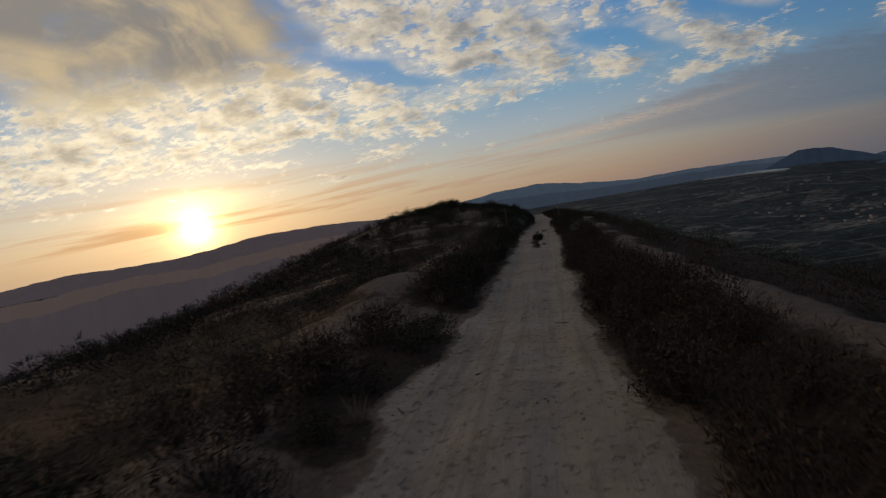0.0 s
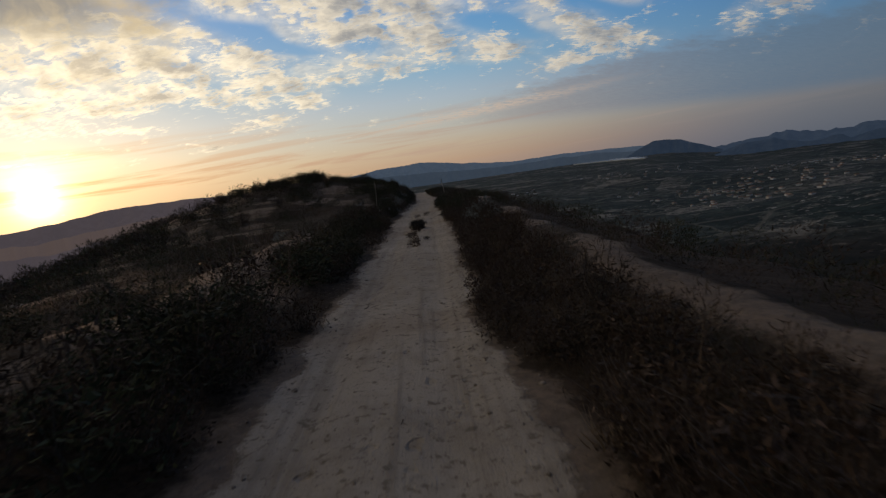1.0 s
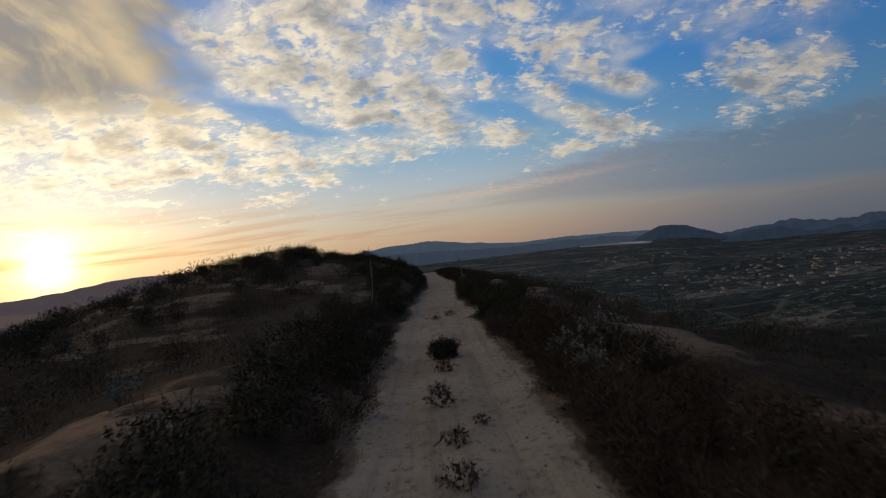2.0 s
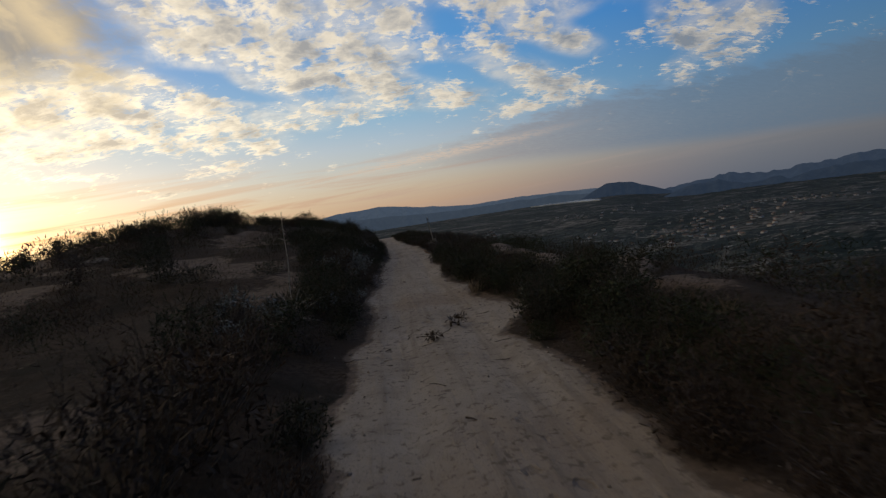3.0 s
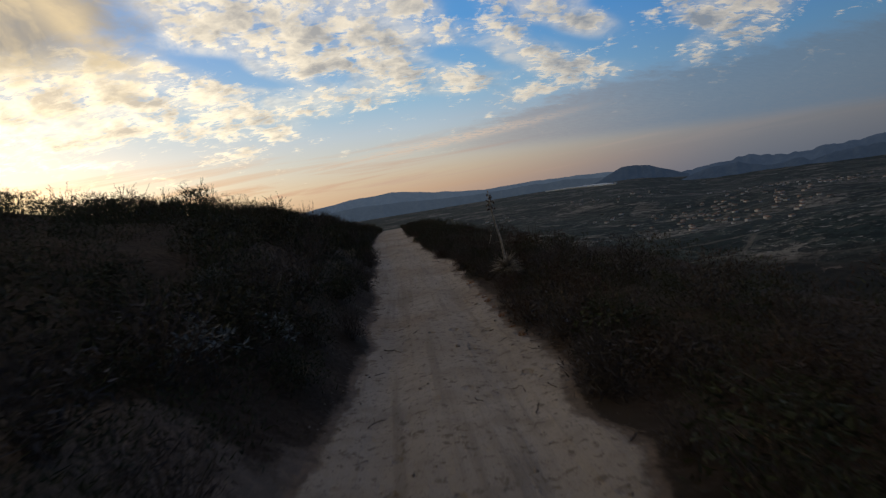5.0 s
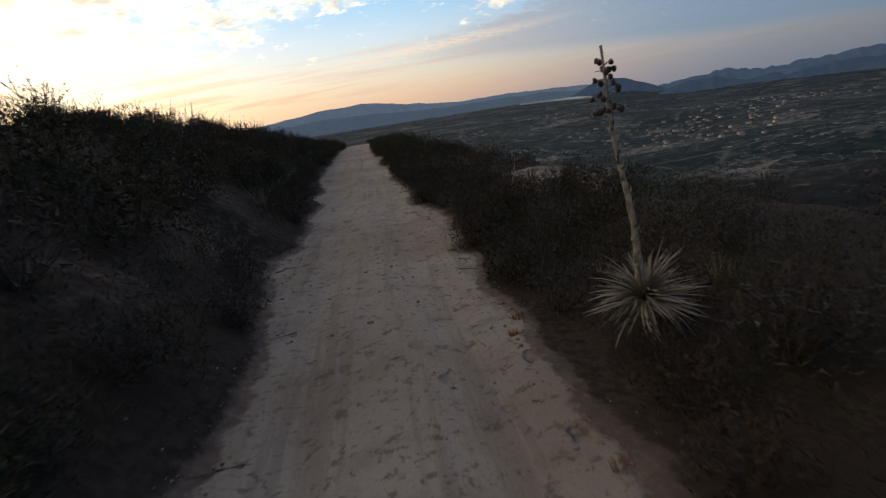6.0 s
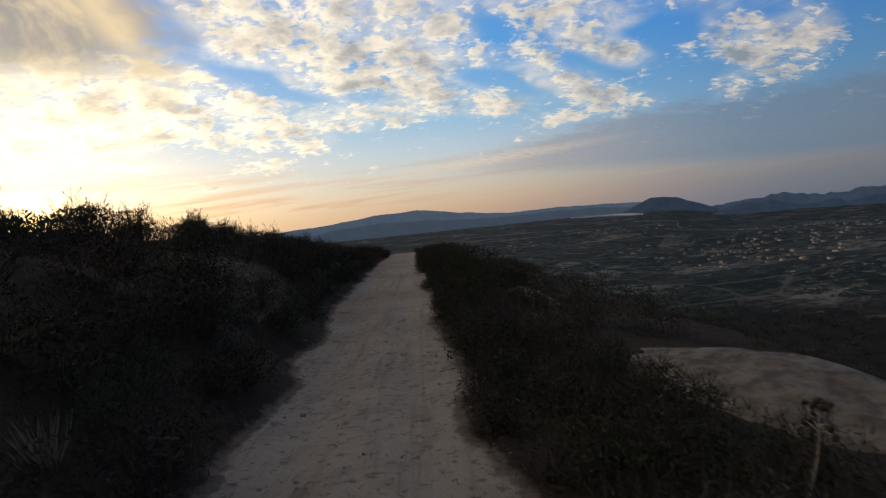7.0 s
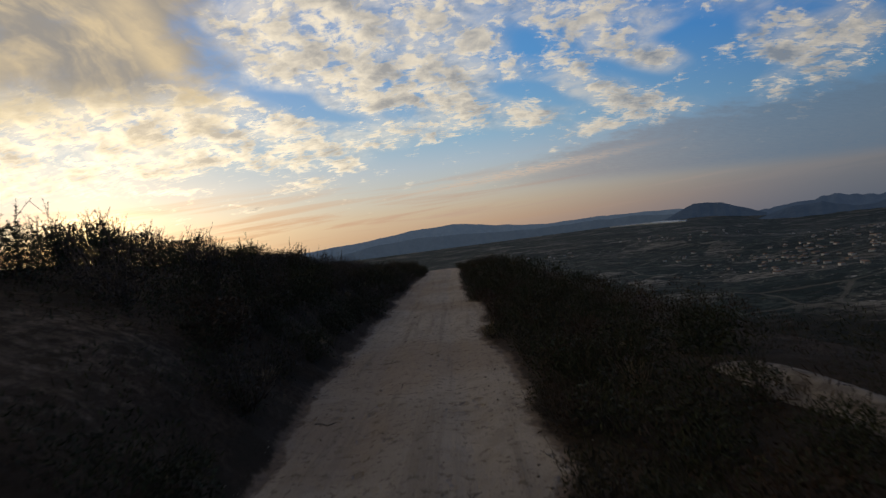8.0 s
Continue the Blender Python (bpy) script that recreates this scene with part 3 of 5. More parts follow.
def make_land():
    xs = grid_lines((-2.4, 2.6), 0.08, (-5200, 5200), 1.07)
    ys = grid_lines((-1.0, 112.0), 0.15, (-400, 5200), 1.10)
    gx, gy = np.meshgrid(xs, ys)
    gz = height(gx, gy)
    left, right = edges(gx, gy)
    out = np.maximum(left, right)
    nx, ny = len(xs), len(ys)
    index = np.arange(nx * ny).reshape(ny, nx)
    quads = np.stack([index[:-1, :-1], index[:-1, 1:], index[1:, 1:], index[1:, :-1]], -1).reshape(-1, 4)
    verts = np.stack([gx.ravel(), gy.ravel(), gz.ravel()], 1)
    mid_out = out.ravel()[quads].mean(1)
    mid_y = gy.ravel()[quads].mean(1)
    worn = (mid_out < 0.06) & (mid_y < 125) & (mid_y > -30)
    lo, ro = np.maximum(left, 0), np.maximum(right, 0)
    patch = fractal(gx * 0.30, gy * 0.30, 4, 61)
    knob = fractal(gx * 0.8, gy * 0.8, 3, 67)
    bare = 1 - ease(out, -0.06, 0.14 + 0.35 * (patch > 0.12) * (1 - ease(gy, 56, 62)))
    bare = np.maximum(bare, 0.8 * ease(patch, 0.20, 0.32) * (out < 30) * (left > 0) * (1 - ease(gy, 56, 62)))
    strip = np.exp(-((ro - 1.85) / 0.38) ** 2) * (right > 0) * ease(patch + 0.3 * np.sin(gy * 0.16), -0.55, -0.1) * (gy < 50)
    crown = 0.85 * np.exp(-((lo - 2.45) / 0.85) ** 4) * (left > 0) * ease(gy, 7, 10) * (1 - ease(gy, 26, 31)) * ease(knob, -0.7, -0.1)
    for px, py, wx, wy, k in PATCHES:
        far = ((gx - px) / wx) ** 2 + ((gy - py) / wy) ** 2 + 0.5 * knob
        bare = np.maximum(bare, 0.8 * k * np.exp(-np.maximum(far, 0) ** 2))
    bare = np.clip(np.maximum(np.maximum(bare, strip), crown), 0, 1) * (np.abs(gy) < 300)
    valley = ease(-gz, 18, 40)
    floor = ease(-gz, 60, 98) * ease(np.hypot(gx, gy - 40), 480, 860)
    trodden = (1 - ease(out, -0.26, 0.10)) * (gy < 128)
    for name, chosen, mat in (("dirt_trail", worn, MAT_SOIL), ("ground", ~worn, MAT_SOIL)):
        used, inverse = np.unique(quads[chosen], return_inverse=True)
        me = mesh_from(name, verts[used], inverse.reshape(-1, 4), mat)
        for key, values in (("bare", bare), ("valley", valley), ("worn", trodden), ("floor", floor)):
            me.attributes.new(key, "FLOAT", "POINT").data.foreach_set("value", values.ravel()[used].astype(np.float32))
        ob = new(name, me)
        if name == "ground":
            tagged(ob, "dark brushy ridge soil falling to a farmed valley", "ground", kind="structure")
        else:
            tagged(ob, "pale rutted sandy dirt trail along a ridge", "trail", kind="structure")


make_land()


def make_range(name, profile, dist, mat, label, rough, seed, foot=-300.0, depth=700.0):
    """A range of hills on the skyline, as bearing and elevation of its crest, with a front and a back slope."""
    a = np.linspace(profile[0][0], profile[-1][0], 260)
    e = np.interp(a, [p[0] for p in profile], [p[1] for p in profile])
    e = e + rough * fractal(a * 0.9, a * 0.0 + seed, 4, seed)
    crest = dist * np.tan(np.radians(e))
    rows = []
    for k, (f, back) in enumerate(((0.0, -1.0), (0.30, -0.66), (0.62, -0.34), (0.85, -0.14), (1.0, 0.0), (0.55, 0.4), (0.0, 0.9))):
        d = dist + back * depth
        d = d + 0.16 * depth * fractal(a * 0.8, a * 0 + seed + 3.3 * k, 3, seed + k) * (back != 0)
        z = foot + (crest - foot) * f
        if 0 < f < 1:
            z = z + 0.22 * (crest - foot) * fractal(a * 1.3, a * 0 + 7.7 * k, 3, seed + 5 + k)
        rows.append(np.stack([np.sin(np.radians(a)) * d, 40 + np.cos(np.radians(a)) * d, z], 1))
    verts = np.concatenate(rows)
    n = len(a)
    faces = [(k * n + i, k * n + i + 1, (k + 1) * n + i + 1, (k + 1) * n + i) for k in range(len(rows) - 1) for i in range(n - 1)]
    ob = new(name, mesh_from(name, verts, faces, mat))
    return tagged(ob, label, "mountains", kind="structure")


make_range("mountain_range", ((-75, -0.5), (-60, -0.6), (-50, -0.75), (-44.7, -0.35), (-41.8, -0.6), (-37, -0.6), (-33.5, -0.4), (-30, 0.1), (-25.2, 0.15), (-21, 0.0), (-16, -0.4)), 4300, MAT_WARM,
           "distant mountain ridge under the setting sun, warm haze painted as glow", 0.10, 3)
# two added hill rows whose glow stands in for haze over the left valley
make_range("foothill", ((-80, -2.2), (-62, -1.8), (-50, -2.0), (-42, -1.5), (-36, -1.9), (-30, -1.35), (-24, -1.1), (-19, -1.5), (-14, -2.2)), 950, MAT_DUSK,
           "low added hills, pinkish haze under the setting sun painted as glow", 0.16, 43, depth=220)
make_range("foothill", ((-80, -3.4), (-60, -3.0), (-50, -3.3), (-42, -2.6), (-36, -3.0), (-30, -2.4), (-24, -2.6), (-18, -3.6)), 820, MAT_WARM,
           "nearer low added hills, warm evening haze painted as glow", 0.22, 51, depth=180)
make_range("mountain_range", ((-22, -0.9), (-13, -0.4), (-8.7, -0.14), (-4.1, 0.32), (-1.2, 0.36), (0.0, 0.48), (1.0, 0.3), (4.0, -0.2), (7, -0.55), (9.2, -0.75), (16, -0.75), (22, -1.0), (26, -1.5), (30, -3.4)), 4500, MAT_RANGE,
           "blue mountain ridge with one low peak, haze painted as glow", 0.08, 11)
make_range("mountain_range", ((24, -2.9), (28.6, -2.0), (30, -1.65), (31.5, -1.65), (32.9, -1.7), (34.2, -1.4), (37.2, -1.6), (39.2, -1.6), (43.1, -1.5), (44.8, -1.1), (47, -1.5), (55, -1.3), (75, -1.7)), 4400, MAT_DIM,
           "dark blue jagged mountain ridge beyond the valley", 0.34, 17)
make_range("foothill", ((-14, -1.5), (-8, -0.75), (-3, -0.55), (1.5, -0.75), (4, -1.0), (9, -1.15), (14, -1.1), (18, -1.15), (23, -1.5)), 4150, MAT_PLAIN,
           "low dark hills before the blue mountain ridge, haze painted as glow", 0.10, 37, depth=300)
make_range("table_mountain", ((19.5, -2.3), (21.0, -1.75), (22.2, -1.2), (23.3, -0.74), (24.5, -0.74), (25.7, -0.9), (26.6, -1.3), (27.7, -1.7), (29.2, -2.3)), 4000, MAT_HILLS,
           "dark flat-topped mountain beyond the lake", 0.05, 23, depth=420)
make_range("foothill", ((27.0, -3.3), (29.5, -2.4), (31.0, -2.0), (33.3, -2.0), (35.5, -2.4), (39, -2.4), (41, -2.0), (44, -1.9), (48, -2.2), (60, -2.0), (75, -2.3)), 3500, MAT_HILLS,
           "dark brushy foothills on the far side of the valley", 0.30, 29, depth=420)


def make_lake():
    """A long reservoir on the valley floor."""
    ring = []
    for az, d in ((15.6, 3790), (16.5, 3700), (17.6, 3640), (19.0, 3560), (20.4, 3470), (21.6, 3330), (22.5, 3280), (22.7, 3400), (21.8, 3560), (20.6, 3700), (19.2, 3770), (17.4, 3850), (16.3, 3840)):
        ring.append((math.sin(radians(az)) * d, 40 + math.cos(radians(az)) * d))
    bm = bmesh.new()
    top = [bm.verts.new((x, y, -127.0)) for x, y in ring]
    low = [bm.verts.new((x, y, -132.0)) for x, y in ring]
    bm.faces.new(top)
    for i in range(len(ring)):
        j = (i + 1) % len(ring)
        bm.faces.new((top[j], top[i], low[i], low[j]))
    bmesh.ops.recalc_face_normals(bm, faces=bm.faces)
    me = bpy.data.meshes.new("lake")
    bm.to_mesh(me)
    me.materials.append(MAT_WATER)
    tagged(new("lake", me), "long pale reservoir on the valley floor", "lake", kind="structure")


make_lake()

# ---- plants ----
def fast_mesh(name, verts, tris, mat):
    """A triangle mesh from arrays."""
    me = bpy.data.meshes.new(name)
    verts, tris = np.asarray(verts, np.float32), np.asarray(tris, np.int32)
    me.vertices.add(len(verts))
    me.vertices.foreach_set("co", verts.ravel())
    me.loops.add(3 * len(tris))
    me.loops.foreach_set("vertex_index", tris.ravel())
    me.polygons.add(len(tris))
    me.polygons.foreach_set("loop_start", np.arange(0, 3 * len(tris), 3, dtype=np.int32))
    me.materials.append(mat)
    me.update(calc_edges=True)
    return me


def tube(points, radii, sides=3):
    """Vertices and triangles of a tapered rod through points."""
    pts, verts, tris = np.asarray(points, float), [], []
    for i, (p, r) in enumerate(zip(pts, radii)):
        d = pts[min(i + 1, len(pts) - 1)] - pts[max(i - 1, 0)]
        d = d / (np.linalg.norm(d) + 1e-9)
        a = np.cross(d, (0.31, 0.87, 0.38))
        a /= np.linalg.norm(a) + 1e-9
        b = np.cross(d, a)
        for k in range(sides):
            t = 2 * math.pi * k / sides
            verts.append(p + r * (math.cos(t) * a + math.sin(t) * b))
    for i in range(len(pts) - 1):
        for k in range(sides):
            p, q = i * sides + k, i * sides + (k + 1) % sides
            tris += [(p, q, q + sides), (p, q + sides, p + sides)]
    return np.array(verts), np.array(tris)


class Heap:
    """Collects pieces into one mesh."""
    def __init__(self):
        self.v, self.t, self.n = [], [], 0
    def add(self, v, t):
        if len(v):
            self.v.append(np.asarray(v, float))
            self.t.append(np.asarray(t, int) + self.n)
            self.n += len(v)
    def mesh(self, name, mat):
        return fast_mesh(name, np.concatenate(self.v), np.concatenate(self.t), mat)


def blades(rng, base, way, length, width, bend=0.3, plain=False):
    """Pointed leaves from base along way: one triangle each if plain, else two with a bend in the middle."""
    n = len(base)
    way = way / (np.linalg.norm(way, axis=1, keepdims=True) + 1e-9)
    side = np.cross(way, rng.normal(size=(n, 3)))
    side /= np.linalg.norm(side, axis=1, keepdims=True) + 1e-9
    if plain:
        v = np.stack([base + side * width[:, None], base - side * width[:, None], base + way * length[:, None]], 1).reshape(-1, 3)
        return v, np.arange(3 * n).reshape(n, 3)
    lift = np.cross(side, way) * (rng.uniform(-bend, bend, (n, 1)) * length[:, None])
    mid = base + way * length[:, None] * 0.45 + lift * 0.5
    tip = base + way * length[:, None] + lift * 0.2
    v = np.stack([base, mid + side * width[:, None], mid - side * width[:, None], tip], 1).reshape(-1, 3)
    k = np.arange(n)[:, None] * 4
    t = np.concatenate([k + [0, 1, 2], k + [1, 3, 2]])
    return v, t


def shrub_data(seed, tall, wide, stems, leaves, leaf_len, leaf_wide, up=0.6, bare=0.35, core=150, twigs=3, sway=0.25):
    """Stems and foliage of one shrub, its foot at the origin."""
    rng = np.random.default_rng(seed)
    wood, green = Heap(), Heap()
    seats, ways = [], []
    for i in range(stems):
        a = rng.uniform(0, 2 * math.pi)
        lean = rng.uniform(0.0, 1.0) ** 0.7
        reach = wide * 0.5 * lean
        top = tall * (1.0 - 0.45 * lean ** 2) * rng.uniform(0.72, 1.08)
        foot = np.array([math.cos(a), math.sin(a), 0]) * wide * 0.10 * rng.uniform(0, 1)
        tip = np.array([math.cos(a) * reach, math.sin(a) * reach, top])
        bow = np.array([math.cos(a), math.sin(a), 0]) * reach * sway
        pts = [foot, foot * 0.6 + tip * 0.35 + bow * 0.6 + rng.normal(size=3) * 0.02 * tall, tip * 0.72 + bow * 0.3 + rng.normal(size=3) * 0.025 * tall, tip]
        r = tall * rng.uniform(0.006, 0.011)
        wood.add(*tube(pts, [r, r * 0.75, r * 0.5, r * 0.2]))
        ends = [(np.array(pts), 1.0)]
        for k in range(twigs):
            f = rng.uniform(0.35, 0.9)
            root = np.array(pts[1]) * (1 - f) + np.array(pts[3]) * f
            d = rng.normal(size=3) * 0.55 + np.array([math.cos(a), math.sin(a), 0]) * 0.3 + np.array([0, 0, up * 1.2])
            d /= np.linalg.norm(d)
            ln = tall * rng.uniform(0.14, 0.32)
            tw = [root, root + d * ln + np.array([0, 0, 0.04 * tall])]
            wood.add(*tube(tw, [r * 0.42, r * 0.12]))
            ends.append((np.array(tw), 0.7))
        for line, share in ends:
            m = max(2, int(leaves / stems * share / (1 + 0.7 * twigs) * rng.uniform(0.6, 1.4)))
            f = bare + (1 - bare) * rng.uniform(0, 1, m) if share == 1.0 else rng.uniform(0.1, 1.0, m)
            seg = f * (len(line) - 1)
            j = np.minimum(seg.astype(int), len(line) - 2)
            w = (seg - j)[:, None]
            seats.append(line[j] * (1 - w) + line[j + 1] * w)
            d = line[-1] - line[0]
            ways.append(d / np.linalg.norm(d) * up + rng.normal(size=(m, 3)) * 0.75)
    seats, ways = np.concatenate(seats), np.concatenate(ways)
    n = len(seats)
    green.add(*blades(rng, seats, ways, leaf_len * rng.uniform(0.6, 1.4, n), leaf_wide * rng.uniform(0.6, 1.3, n), plain=leaves > 400))
    if core:
        # shaded inner leaves fill the heart of the bush
        a, q = rng.uniform(0, 2 * math.pi, core), rng.uniform(0, 1, core) ** 0.6
        h = rng.uniform(0.05, 0.72, core) * tall
        rad = wide * 0.40 * q * np.sqrt(np.clip(1.1 - (h / tall) ** 2, 0.1, 1))
        base = np.stack([np.cos(a) * rad, np.sin(a) * rad, h], 1)
        green.add(*blades(rng, base, rng.normal(size=(core, 3)) + (0, 0, 0.5), leaf_len * rng.uniform(1.5, 3.0, core), leaf_wide * rng.uniform(2.0, 4.2, core), plain=True))
    return wood, green


def part(name, me, parent, label=""):
    ob = new(name, me)
    ob.parent = parent
    return tagged(ob, label)


def make_plant(name, label, category, group, wood, green, wood_mat, green_mat, leaf_name="foliage", stem_name="branchwork"):
    top = tagged(new(name), label, category, group)
    if wood is not None:
        part(stem_name, wood.mesh(name + "_wood", wood_mat), top)
    if green is not None:
        part(leaf_name, green.mesh(name + "_leaves", green_mat), top)
    return top


rng = np.random.default_rng(7)
far_away = pose(0, -60, -40)
KINDS = {}


def kind(key, name, label, group, mats, variants):
    KINDS[key] = []
    for v in variants:
        wood, green = shrub_data(**v)
        KINDS[key].append(make_plant(name, label, "shrub" if "tuft" not in name else "grass", group, wood, green, *mats))


kind("green", "chamise_shrub", "dark green twiggy chaparral shrub on sandy soil", "green shrubs along the trail", (MAT_TWIG, MAT_GREEN),
     [dict(seed=s, tall=t, wide=w, stems=17, leaves=1700, leaf_len=0.036, leaf_wide=0.0048, up=0.7, core=620) for s, t, w in ((1, 1.0, 1.3), (2, 0.9, 1.1), (3, 1.15, 1.25), (4, 1.0, 1.5))])
kind("brown", "dry_shrub", "dry reddish-brown twiggy shrub beside the trail", "dry shrubs along the trail", (MAT_TWIG, MAT_BROWN),
     [dict(seed=s, tall=t, wide=w, stems=24, leaves=1300, leaf_len=0.038, leaf_wide=0.0040, up=1.1, bare=0.15, core=560, twigs=2, sway=0.1) for s, t, w in ((11, 1.0, 1.2), (12, 0.9, 1.05), (13, 1.05, 1.35))])
kind("grey", "grey_shrub", "grey-brown leafless twiggy shrub on the ridge", "grey shrubs along the trail", (MAT_TWIG, MAT_GREY),
     [dict(seed=s, tall=t, wide=w, stems=30, leaves=1400, leaf_len=0.046, leaf_wide=0.0032, up=1.5, bare=0.2, core=460, twigs=2, sway=0.1) for s, t, w in ((21, 1.0, 1.2), (22, 1.1, 1.4), (23, 0.95, 1.1))])
kind("sage", "white_sage", "pale silvery sage plant with broad leaves", "sage plants along the trail", (MAT_TWIG, MAT_SAGE),
     [dict(seed=s, tall=t, wide=w, stems=16, leaves=300, leaf_len=0.075, leaf_wide=0.013, up=0.5, bare=0.70, core=0, twigs=2) for s, t, w in ((31, 0.75, 0.9), (32, 0.6, 0.8))])
kind("tall", "tall_shrub", "tall open twiggy shrub dark against the sky", "tall shrubs on the knoll", (MAT_TWIG, MAT_GREEN),
     [dict(seed=s, tall=t, wide=w, stems=22, leaves=2300, leaf_len=0.036, leaf_wide=0.0046, up=0.7, bare=0.3, core=420, twigs=3) for s, t, w in ((41, 1.0, 1.0), (42, 1.0, 1.25), (43, 1.1, 0.9))])


def tuft_data(seed, tall, wide, count, width):
    r = np.random.default_rng(seed)
    h = Heap()
    a = r.uniform(0, 2 * math.pi, count)
    base = np.stack([np.cos(a) * wide * 0.25 * r.uniform(0, 1, count), np.sin(a) * wide * 0.25 * r.uniform(0, 1, count), np.full(count, -0.02)], 1)
    way = np.stack([np.cos(a) * r.uniform(0.1, 0.8, count), np.sin(a) * r.uniform(0.1, 0.8, count), np.ones(count)], 1)
    h.add(*blades(r, base, way, tall * r.uniform(0.5, 1.1, count), np.full(count, width), 0.35))
    return h


def tufts(key, name, label, group, mat, variants):
    KINDS[key] = [make_plant(name, label, "grass", group, None, tuft_data(*v), None, mat, "tussock") for v in variants]


tufts("straw", "grass_tuft", "tuft of dry straw-coloured grass", "dry grass tufts", MAT_STRAW, ((51, 0.35, 0.3, 70, 0.004), (52, 0.28, 0.4, 60, 0.004)))
tufts("rust", "rust_weed", "small rust-orange dried weed at the trail's edge", "rust weeds", MAT_RUST, ((55, 0.22, 0.3, 90, 0.006), (56, 0.16, 0.35, 80, 0.006)))

PLANTED = []
for group in KINDS.values():
    for ob in group:
        ob.matrix_basis = far_away


USED = set()


def plant(key, x, y, size=1.0, spin=None, variant=None, wide=1.0):
    z = float(height(x, y)) - 0.03
    v = KINDS[key][rng.integers(len(KINDS[key])) if variant is None else variant]
    m = pose(x, y, z, rng.uniform(-5, 5), rng.uniform(-5, 5), rng.uniform(0, 360) if spin is None else spin) @ Matrix.Diagonal((size * wide, size * wide, size, 1))
    if v.name in USED:
        v = copy_thing(v, m)
        v.scale = (size * wide, size * wide, size)
    else:
        USED.add(v.name)
        v.matrix_basis = m
    PLANTED.append((x, y, size))
    return v


def trail_edge(y, side):
    return float(ragged_edge(y, side))


def bare_here(x, y):
    """Open sandy spots where nothing grows."""
    lo, ro = (float(v) for v in edges(np.array(x), np.array(y)))
    if ro > 0 and abs(ro - 1.85) < 0.48 and y < 50 and rng.uniform() < 0.95:
        return True
    if lo > 0 and abs(lo - 2.5) < 1.15 and 9 < y < 30 and rng.uniform() < 0.96:
        return True
    for px, py, wx, wy, k in PATCHES:
        if ((x - px) / wx) ** 2 + ((y - py) / wy) ** 2 < 1.1 and rng.uniform() < 0.93:
            return True
    if ro > 0 and 67.0 < y < 71.6 and 2.95 < x < 4.8 or ro > 0 and 74.8 < y < 77.8 and 2.8 < x < 3.5:
        return True
    return False


def sow_sides():
    """The hedge of brush on both sides of the trail."""
    y = 0.5
    while y < 112:
        for side in (-1, 1):
            for row in range(3):
                off = (0.22, 0.95, 1.9)[row] + rng.uniform(-0.10, 0.28)
                yy = y + rng.uniform(-0.35, 0.35)
                x = trail_edge(yy, side) + side * off
                if bare_here(x, yy) or side < 0 and row == 2 and 9 < yy < 32 or row == 2 and int(y) % 2:
                    continue
                if side < 0 and row == 0 and rng.uniform() < 0.12:
                    continue
                u = rng.uniform()
                if side > 0:
                    key = "brown" if yy < 34 and u < 0.72 else "grey" if 52 < yy < 74 and u < 0.75 else "green" if u < 0.75 else "brown"
                else:
                    key = "green" if u < 0.55 else "brown" if yy < 36 and u < 0.9 else "grey" if u < 0.9 else "brown"
                size = rng.uniform(0.55, 0.85) * (0.72, 1.0, 1.1)[row]
                if side < 0 and 10 < yy < 34:
                    size *= 1.3
                if side < 0 and yy > 62:
                    size *= 1.1
                if side > 0 and row == 2 and 33 < yy < 48:
                    continue
                if side > 0 and 33 < yy < 48:
                    size *= 0.78
                if side > 0 and 46 < yy < 82:
                    size *= 0.92
                plant(key, x, yy, size, wide=1.15)
        y += 1.0


sow_sides()

# shrubs standing up on the knoll's skyline
for k in range(40):
    y = 44 + 1.55 * k + rng.uniform(-0.6, 0.6)
    x = trail_edge(y, -1) - rng.uniform(3.0, 9.5 if y > 70 else 14.0) * (1 - 0.35 * (y > 84))
    plant("tall" if rng.uniform() < 0.6 else "green", x, y, rng.uniform(0.7, 1.15) * (1.0 - 0.4 * (y > 88)), wide=1.15)
# the knoll's brow: x, y and the height of the brush there
BROW = (((-15.0, 53.0, 0.75), (-10.8, 55.5, 1.12), (-9.9, 60.0, 1.2), (-9.3, 64.0, 1.05)), ((-7.2, 61.0, 0.72), (-6.2, 65.7, 0.75), (-4.2, 67.6, 0.7), (-3.4, 68.4, 0.6)),
        ((-6.6, 67.0, 0.68), (-5.7, 72.0, 0.95), (-5.7, 76.5, 1.0), (-5.6, 79.0, 0.95)), ((-5.5, 79.4, 0.9), (-6.2, 81.2, 0.95), (-5.9, 84.5, 0.85), (-5.4, 87.3, 0.65), (-4.2, 93.0, 0.5)))


def along_brow(gap, spread, r):
    """Spots along the brow, gap metres apart."""
    for line in BROW:
        for (x0, y0, s0), (x1, y1, s1) in zip(line, line[1:]):
            steps = max(1, int(math.hypot(x1 - x0, y1 - y0) / gap))
            for k in range(steps):
                f = (k + r.uniform(-0.4, 0.4)) / steps
                yield x0 + (x1 - x0) * f + r.uniform(-spread, 0.6 * spread), y0 + (y1 - y0) * f + r.uniform(-spread, spread), (s0 + (s1 - s0) * f) * r.uniform(0.72, 1.05)


for x, y, s in along_brow(1.0, 0.5, rng):
    plant("tall", x, y, s, wide=1.1)
# tall bushes close to the trail's far half
for x, y, s in ((-6.4, 82.4, 1.1), (-7.0, 83.6, 1.0), (-5.4, 80.0, 0.95), (-7.4, 73.5, 0.9), (-14.5, 60.0, 1.15), (-13.0, 58.6, 1.0)):
    plant("tall", x, y, s, wide=0.9)

